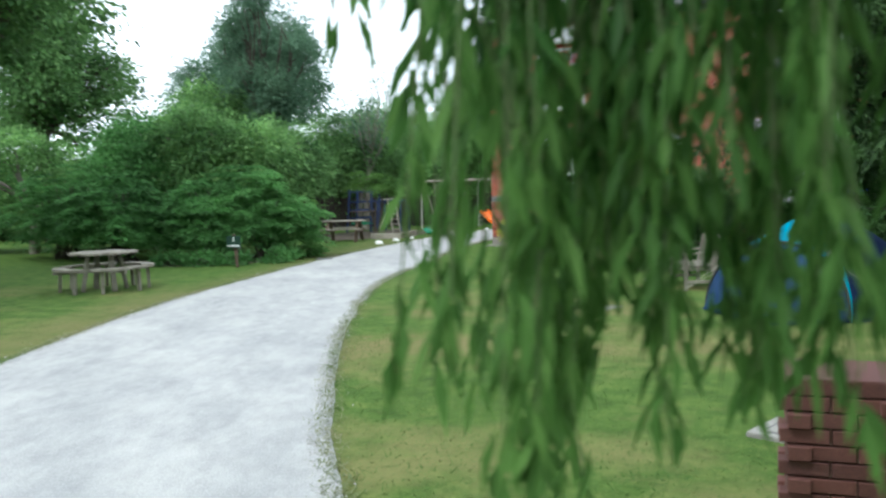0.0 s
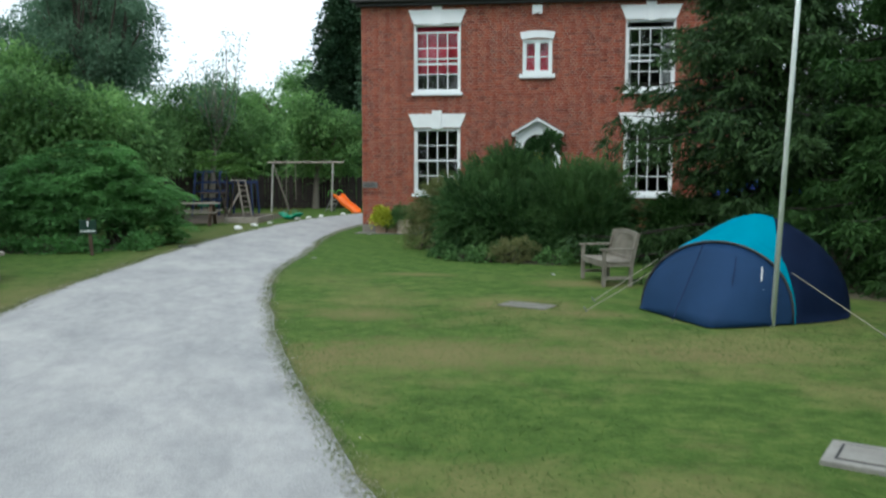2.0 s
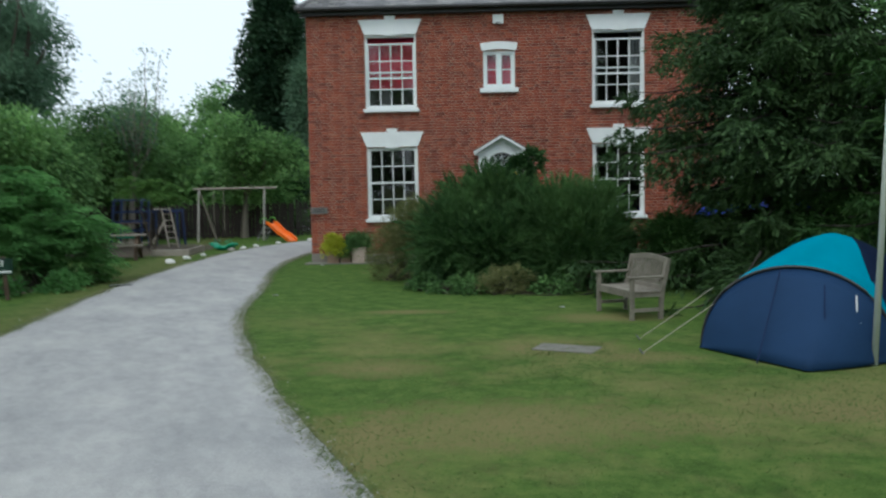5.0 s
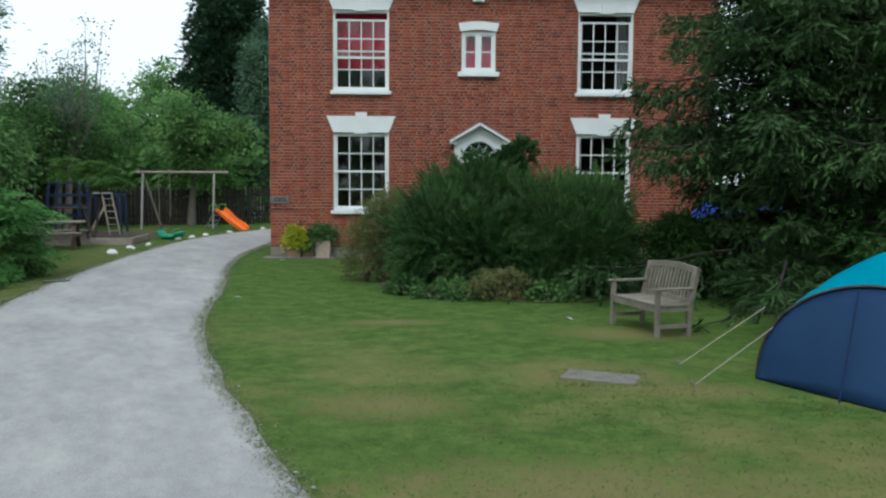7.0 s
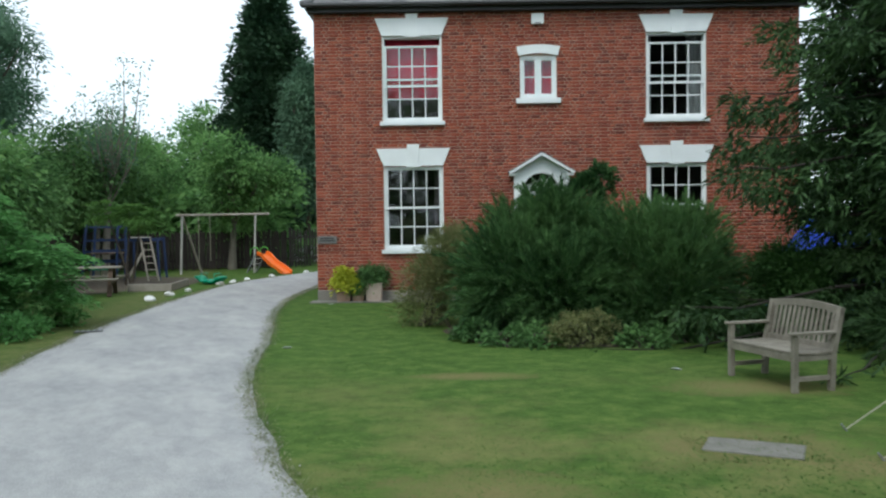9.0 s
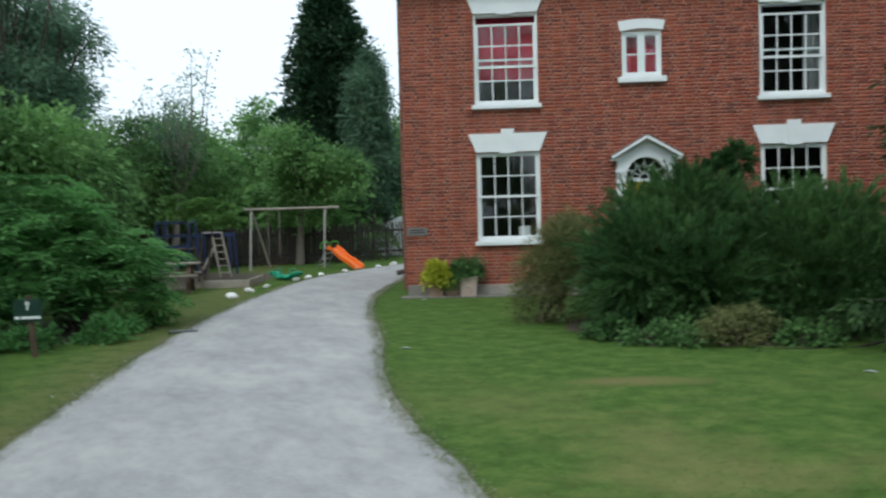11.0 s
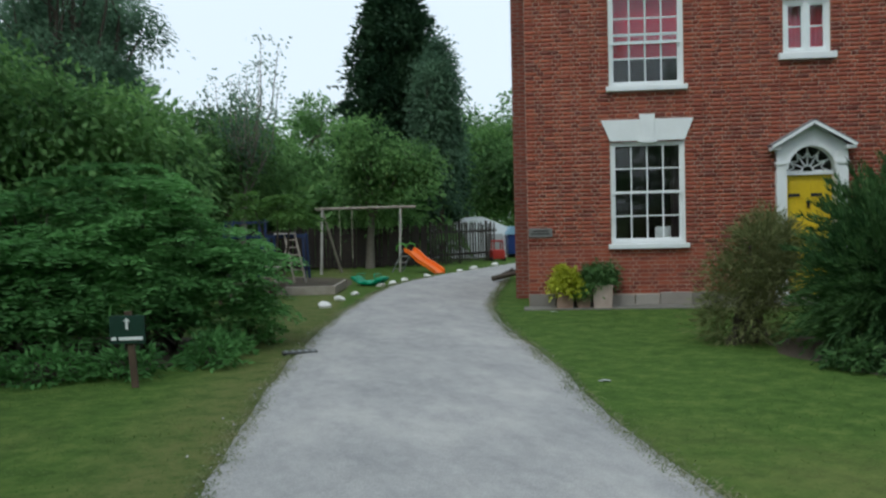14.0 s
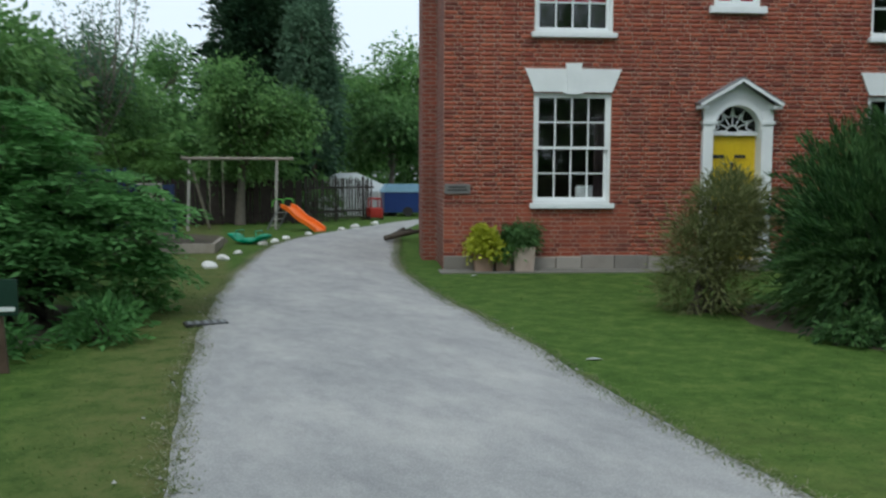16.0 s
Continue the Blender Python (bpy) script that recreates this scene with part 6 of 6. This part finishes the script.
# spruces: tiers of drooping boughs hung with needled twigs
def spruce(label, x, y, h, reach, seed, material, tiers=17, boughs=9, start=0.5, taper=1.1, open_from=0.0, open_to=0.0):
    s = thing("spruce", label, "tree", pose(x, y, 0), "spruces")
    rng = np.random.default_rng(seed)
    part("trunk", tube(bmesh.new(), [(0, 0, -0.1), (0, 0, h * 0.5), (0, 0, h)], [0.2, 0.13, 0.02]), M_shadebark, s, smooth=True)
    pts, ways = [], []
    for k in range(tiers):
        f = k / (tiers - 1)
        z = start + (h - start - 0.3) * f
        ln = reach * (1 - f) ** taper + 0.15
        if open_from < z < open_to:
            ln *= 0.45
        for b in range(boughs):
            a = 6.2832 * (b + rng.uniform(-0.35, 0.35)) / boughs + k * 0.7
            L = ln * rng.uniform(0.6, 1.12)
            d = np.array([math.cos(a), math.sin(a), 0])
            ts = np.linspace(0, 1, 14)
            curve = np.array([0, 0, z + rng.uniform(-0.15, 0.15)]) + d * L * ts[:, None] + np.array([0, 0, 1]) * (0.12 * ts - 0.42 * ts**2 + 0.24 * ts**4)[:, None] * L
            part("bough", tube(bmesh.new(), [tuple(curve[0]), tuple(curve[5]), tuple(curve[10]), tuple(curve[13])], [0.035, 0.024, 0.014, 0.004], 5), M_shadebark, s, smooth=True)
            side = np.array([-d[1], d[0], 0])
            for j in range(1, 14):
                tl = (0.2 + 0.42 * math.sin(math.pi * min(1, j / 13 + 0.12))) * min(1.2, L / 1.6) + 0.1
                for sg in (-1, -0.4, 0.4, 1):
                    m = 14
                    q = np.linspace(0.05, 1, m)[:, None]
                    way = side * sg * 0.85 + d * 0.55 + np.array([0, 0, -0.3 - 0.7 * rng.random()]) + rng.normal(size=3) * 0.15
                    pp = curve[j] + way * q * tl + rng.normal(size=(m, 3)) * 0.02
                    pts.append(pp)
                    ways.append(way * 0.7 + rng.normal(size=(m, 3)) * 0.4)
    p, w = np.concatenate(pts), np.concatenate(ways)
    keep = p[:, 2] > 0.03
    v, l = leaf_cards(p[keep], w[keep], 0.17, 0.038, rng, level=0.4)
    ob = new("needles", fast_mesh("needles", v, l, 3, material))
    ob.parent = s
    return s


spruce("large dark spruce with drooping boughs behind the bench", 9.7, -7.2, 10.5, 4.15, 91, L_needle, 19, 11, 0.3, 1.55, 0.9, 2.0)
spruce("dark green spruce with dense low boughs", 11.9, -9.6, 9.5, 3.0, 92, L_needle2, 17, 10, 0.3)
shrub("evergreen_shrub", "low dark green conifer shrub beside the bench", 7.9, -6.6, [(0, 0, 0.55, 0.85, 0.7, 0.7), (0.7, 0.1, 0.5, 0.7, 0.6, 0.55), (0.2, 0, 1.0, 0.5, 0.5, 0.4)], 260, 24, 0.16, 0.13, 0.028, L_needle2, 26, -0.1)
for x, y, k in ((9.0, -8.6, 0), (10.2, -10.1, 1), (11.2, -11.7, 2)):
    plumes("conifer_shrub", "low dark conifer growth under the spruce boughs", x, y, [(0, 0, 0.45, 0.8, 0.75, 0.6), (0.4, 0.3, 0.6, 0.7, 0.7, 0.6)], 260, 0.36, 0.1, 0.026, L_needle, 27 + k, -0.1, group="conifer shrubs under the spruces", stems=6)
spruce("dark spruce closing the edge of the lawn", 13.2, -13.2, 9.0, 2.6, 93, L_needle2, 11, 7, 0.3)
broad("tree", "dense dark evergreen behind the spruces", 14.2, -6.5, 7.5, 2.8, 10, 94, L_dark, clumps=120, base=0.02)
broad("tree", "dense dark evergreen behind the spruces", 16.5, -11.0, 12.0, 3.0, 12, 95, L_dark, clumps=110, base=0.02)

# weeping willow over the entrance, its strands hanging before the lawn
wl = thing("willow", "weeping willow with long hanging leafy strands", "tree", pose(10.6, -22.2, 0))
part("trunk", tube(bmesh.new(), [(0, 0, -0.1), (0.1, 0.1, 2.0), (-0.2, 0, 4.2)], [0.34, 0.26, 0.2]), M_bark, wl, smooth=True)
rng = np.random.default_rng(101)
M_stem = plain("willow_stem", (0.06, 0.1, 0.025), (0.1, 0.14, 0.045))
pts, ways = [], []


def hang(x, y, z0, z1, dense, leaf_len=1.0):
    """One strand from z0 down to z1."""
    n = max(4, int((z0 - z1) / 0.06))
    sway = rng.normal(size=2) * 0.1
    f = np.linspace(0, 1, n)
    c = np.stack([x + sway[0] * f**2 + 0.02 * np.sin(f * 9 + x * 7), y + sway[1] * f**2 + 0.02 * np.sin(f * 7 + y * 5), z0 + (z1 - z0) * f], 1)
    so = part("strand", tube(bmesh.new(), [tuple(c[0]), tuple(c[n // 2]), tuple(c[-1])], [0.006, 0.004, 0.002], 4), M_stem, wl)
    so.matrix_basis = pose(-10.6, 22.2, 0)
    m = int(n * dense)
    i = rng.integers(0, n, m)
    a = rng.uniform(0, 6.283, m)
    pts.append(c[i] + rng.normal(size=(m, 3)) * 0.012)
    ways.append(np.stack([np.cos(a) * 0.3, np.sin(a) * 0.3, np.full(m, -1.0)], 1) + rng.normal(size=(m, 3)) * 0.12)


for k in range(150):
    x = 7.0 + rng.random() * 2.3
    y = -23.1 + rng.normal() * 0.17 + 0.2 * (x - 7.0)
    low = 1.0 + 0.85 * rng.random() ** 1.3 - 0.1 * min(1.0, x - 7.0)
    if 7.45 < x < 7.95:
        low += 0.35
    if 7.25 < x <= 7.45:
        low += 0.25
    hang(x, y, rng.uniform(2.7, 4.2), low, 2.7)
for x, y, z0, z1 in ((6.76, -22.95, 3.3, 2.05), (6.86, -22.95, 3.2, 1.3), (6.9, -23.0, 3.0, 1.5), (6.62, -22.95, 3.2, 2.15)):
    hang(x, y, z0, z1, 1.6)
for k in range(150):
    a = rng.uniform(-2.6, 1.4)
    r = rng.uniform(1.0, 3.4)
    hang(10.6 + r * math.cos(a), -22.2 + r * math.sin(a) * 0.9, rng.uniform(3.6, 5.2), rng.uniform(1.3, 2.8), 1.6) if 10.6 + r * math.cos(a) > 9.2 else None
for k in range(22):
    a = rng.uniform(0, 6.28)
    tip = Vector((-0.2 + 2.8 * math.cos(a), 2.2 * math.sin(a), rng.uniform(3.8, 5.4)))
    part("limb", tube(bmesh.new(), [(-0.1, 0, 3.4), tuple(Vector((0, 0, 4.6)).lerp(tip, 0.5) + Vector((0, 0, 0.5))), tuple(tip)], [0.09, 0.05, 0.012], 6), M_bark, wl, smooth=True)
for k in range(9):
    tip = Vector((-3.2 + 0.2 * k, rng.uniform(-1.4, 0.2), rng.uniform(3.0, 4.2)))
    part("limb", tube(bmesh.new(), [(-0.1, 0, 3.6), (tip.x * 0.55, tip.y * 0.5, 4.9), tuple(tip)], [0.08, 0.04, 0.008], 6), M_bark, wl, smooth=True)
p, w = np.concatenate(pts), np.concatenate(ways)
v, l = leaf_cards(p, w, 0.14, 0.027, rng, 0.3)
ob = new("foliage", fast_mesh("foliage", v, l, 3, L_willow))
ob.parent = wl
ob.matrix_basis = pose(-10.6, 22.2, 0)

crown("crown", [(-1.0, -0.2, 5.3, 2.2, 2.2, 1.0), (1.4, 0.5, 5.6, 2.2, 2.2, 1.2), (0.2, -1.2, 6.2, 2.0, 2.0, 1.2), (-0.3, 1.2, 6.0, 2.0, 1.8, 1.2)], 200, 20, 0.45, 0.14, 0.026, L_willow, wl, 102, 1.0)

# hedges and far woods close the place round behind the camera and at the sides
def far_wood(label, x0, x1, y0, y1, n, h, seed, clumps=60):
    rng = np.random.default_rng(seed)
    bl = []
    for k in range(n):
        f = (k + rng.random()) / n
        hh = h * rng.uniform(0.7, 1.15)
        bl.append((x0 + (x1 - x0) * f, y0 + (y1 - y0) * f, hh * 0.5, 2.6, 2.6, hh * 0.55))
    ob = crown("far_trees", bl, clumps, 20, 0.6, 0.48, 0.28, L_mid, None, seed, 0.2, -0.9)
    return tagged(ob, label, "trees", kind="stuff")


far_wood("far green woods behind the garden", -60, 40, 48, 44, 30, 9, 111)
# unseen side hedge, its height raised to darken the right-hand lawn and wall
far_wood("green side hedge, raised to shade the garden", 24, 24, -45, 30, 22, 13, 112)
far_wood("green woods along the side of the garden", -36, -34, -45, 40, 24, 8, 113)
far_wood("tall green trees behind the entrance", -34, 30, -41, -43, 24, 15, 114, 90)
far_wood("dense undergrowth behind the fence", -24, -4.5, 13.0, 19.0, 16, 3.4, 115)
far_wood("dense undergrowth beyond the lawn", -30, -13.0, 2.0, 9.0, 12, 3.4, 116)

# ---- pieces: plinth stones, bricks, slates ----
x = 0.0
k = 0
rngp = np.random.default_rng(7)
while x < W:
    w = float(rngp.uniform(0.35, 0.75))
    x1 = min(W, x + w)
    if not (x1 > 4.4 and x < 5.72):
        h = 0.225 + float(rngp.uniform(-0.035, 0.02))
        st = part("stone", block(x + 0.006, x1 - 0.006, -0.05 - float(rngp.uniform(0, 0.02)), 0.012, 0.0, h, 0.014), M_stone, wall_front)
    x = x1

ROW, LONG, SHORT, JOINT = 0.075, 0.225, 0.1125, 0.011
cells = []
for r in range(int((EAVE - 0.2) / ROW)):
    z = 0.225 + r * ROW
    if z + ROW > EAVE - 0.02:
        break
    zc = z + ROW / 2
    holes = sorted((a, b) for a, b, c, d in OPEN if c - 0.01 < zc < d + 0.01)
    spans, s0 = [], 0.0
    for a, b in holes:
        spans.append((s0, a))
        s0 = b
    spans.append((s0, W))
    for a, b in spans:
        x = a - (0.0 if r % 2 == 0 else 0.056 + SHORT)
        j = 0
        while x < b:
            w = LONG if (j + r) % 2 == 0 else SHORT
            xa, xb = max(a, x), min(b, x + w)
            if xb - xa > 0.03:
                cells.append((xa, xb, z))
            x += w
            j += 1


def near_stretch(c):
    return 0.0 <= c[0] < 3.2 and 0.2 < c[2] < 1.12


near = [c for c in cells if near_stretch(c) and c[1] - c[0] > 0.1][:300]
taken = set(near)
shared = {}
for a, b, z in near:
    key = round(b - a, 3)
    if key not in shared:
        bm = bmesh.new()
        hw, hz = (b - a - JOINT) / 2, (ROW - JOINT) / 2
        prism(bm, [(-hw, -hz), (hw, -hz), (hw, hz), (-hw, hz)], 0.0, 0.03)
        o = part("brick", bm, M_brick, wall_front)
        shared[key] = o.data
    else:
        o = again("brick", shared[key], wall_front)
    o.matrix_basis = pose((a + b) / 2, float(rngp.uniform(-0.003, 0.002)), z + ROW / 2)

rest = np.array([c for c in cells if c not in taken])
n = len(rest)
jy = rngp.uniform(-0.003, 0.002, n)
xa, xb, za = rest[:, 0] + JOINT / 2, rest[:, 1] - JOINT / 2, rest[:, 2] + JOINT / 2
zb = za + ROW - JOINT
v = np.stack([np.stack(q, 1) for q in ((xa, jy, za), (xb, jy, za), (xb, jy, zb), (xa, jy, zb), (xa, jy + 0.03, za), (xb, jy + 0.03, za), (xb, jy + 0.03, zb), (xa, jy + 0.03, zb))], 1).reshape(-1, 3)
quads = np.array([[0, 1, 2, 3, 1, 5, 6, 2, 4, 0, 3, 7, 3, 2, 6, 7, 4, 5, 1, 0]])
ob = new("brickwork", fast_mesh("brickwork", v, (np.arange(n)[:, None] * 8 + quads).ravel(), 4, M_brick_all))
ob.parent = wall_front
tagged(ob, "weathered red brick courses", kind="stuff")

# slates on the front slope
slope_d = Vector((0, D / 2 + e, RIDGE - EAVE))
SL = slope_d.length
up = slope_d.normalized()
nrm = Vector((0, -up.z, up.y))
gauge, sw_ = 0.2, 0.3
first_s = part("slate", block(-sw_ / 2 + 0.003, sw_ / 2 - 0.003, 0.0, gauge * 1.9, 0.0, 0.012), M_slate, roof)
tilt = math.degrees(math.atan2(up.z, up.y))
placed = 0
bulk_v, bulk_f = [], []
for r in range(int(SL / gauge)):
    s = r * gauge
    f = s / SL
    xl, xr = -e + (R1[0] + e) * f, W + e + (R2[0] - W - e) * f
    c0 = int(math.ceil((xl - (0.15 if r % 2 else 0)) / sw_))
    for c in range(c0, 60):
        x = c * sw_ + (0.15 if r % 2 else 0) + sw_ / 2
        if x + sw_ / 2 > xr + 0.1:
            break
        pos3 = Vector((x, -e, EAVE)) + up * s + nrm * (0.012 + float(rngp.uniform(0, 0.006)))
        m = pose(pos3.x, pos3.y, pos3.z, tilt - 1.6, 0, float(rngp.uniform(-0.6, 0.6)))
        if r < 9 and 1.0 < x < 8.5 and placed < 299:
            if placed == 0:
                first_s.matrix_basis = m
            else:
                again("slate", first_s.data, roof, m)
            placed += 1
        else:
            base = len(bulk_v)
            for z in (0.0, 0.012):
                for a, b in ((-1, 0), (1, 0), (1, 1), (-1, 1)):
                    bulk_v.append(tuple(m @ Vector((a * (sw_ / 2 - 0.003), b * gauge * 1.9, z))))
            bulk_f += [base + q for q in (4, 5, 6, 7, 0, 1, 5, 4, 1, 2, 6, 5, 3, 0, 4, 7)]
ob = new("slating", fast_mesh("slating", np.array(bulk_v), np.array(bulk_f), 4, M_slate_all))
ob.parent = roof
tagged(ob, "overlapping grey slates", kind="stuff")
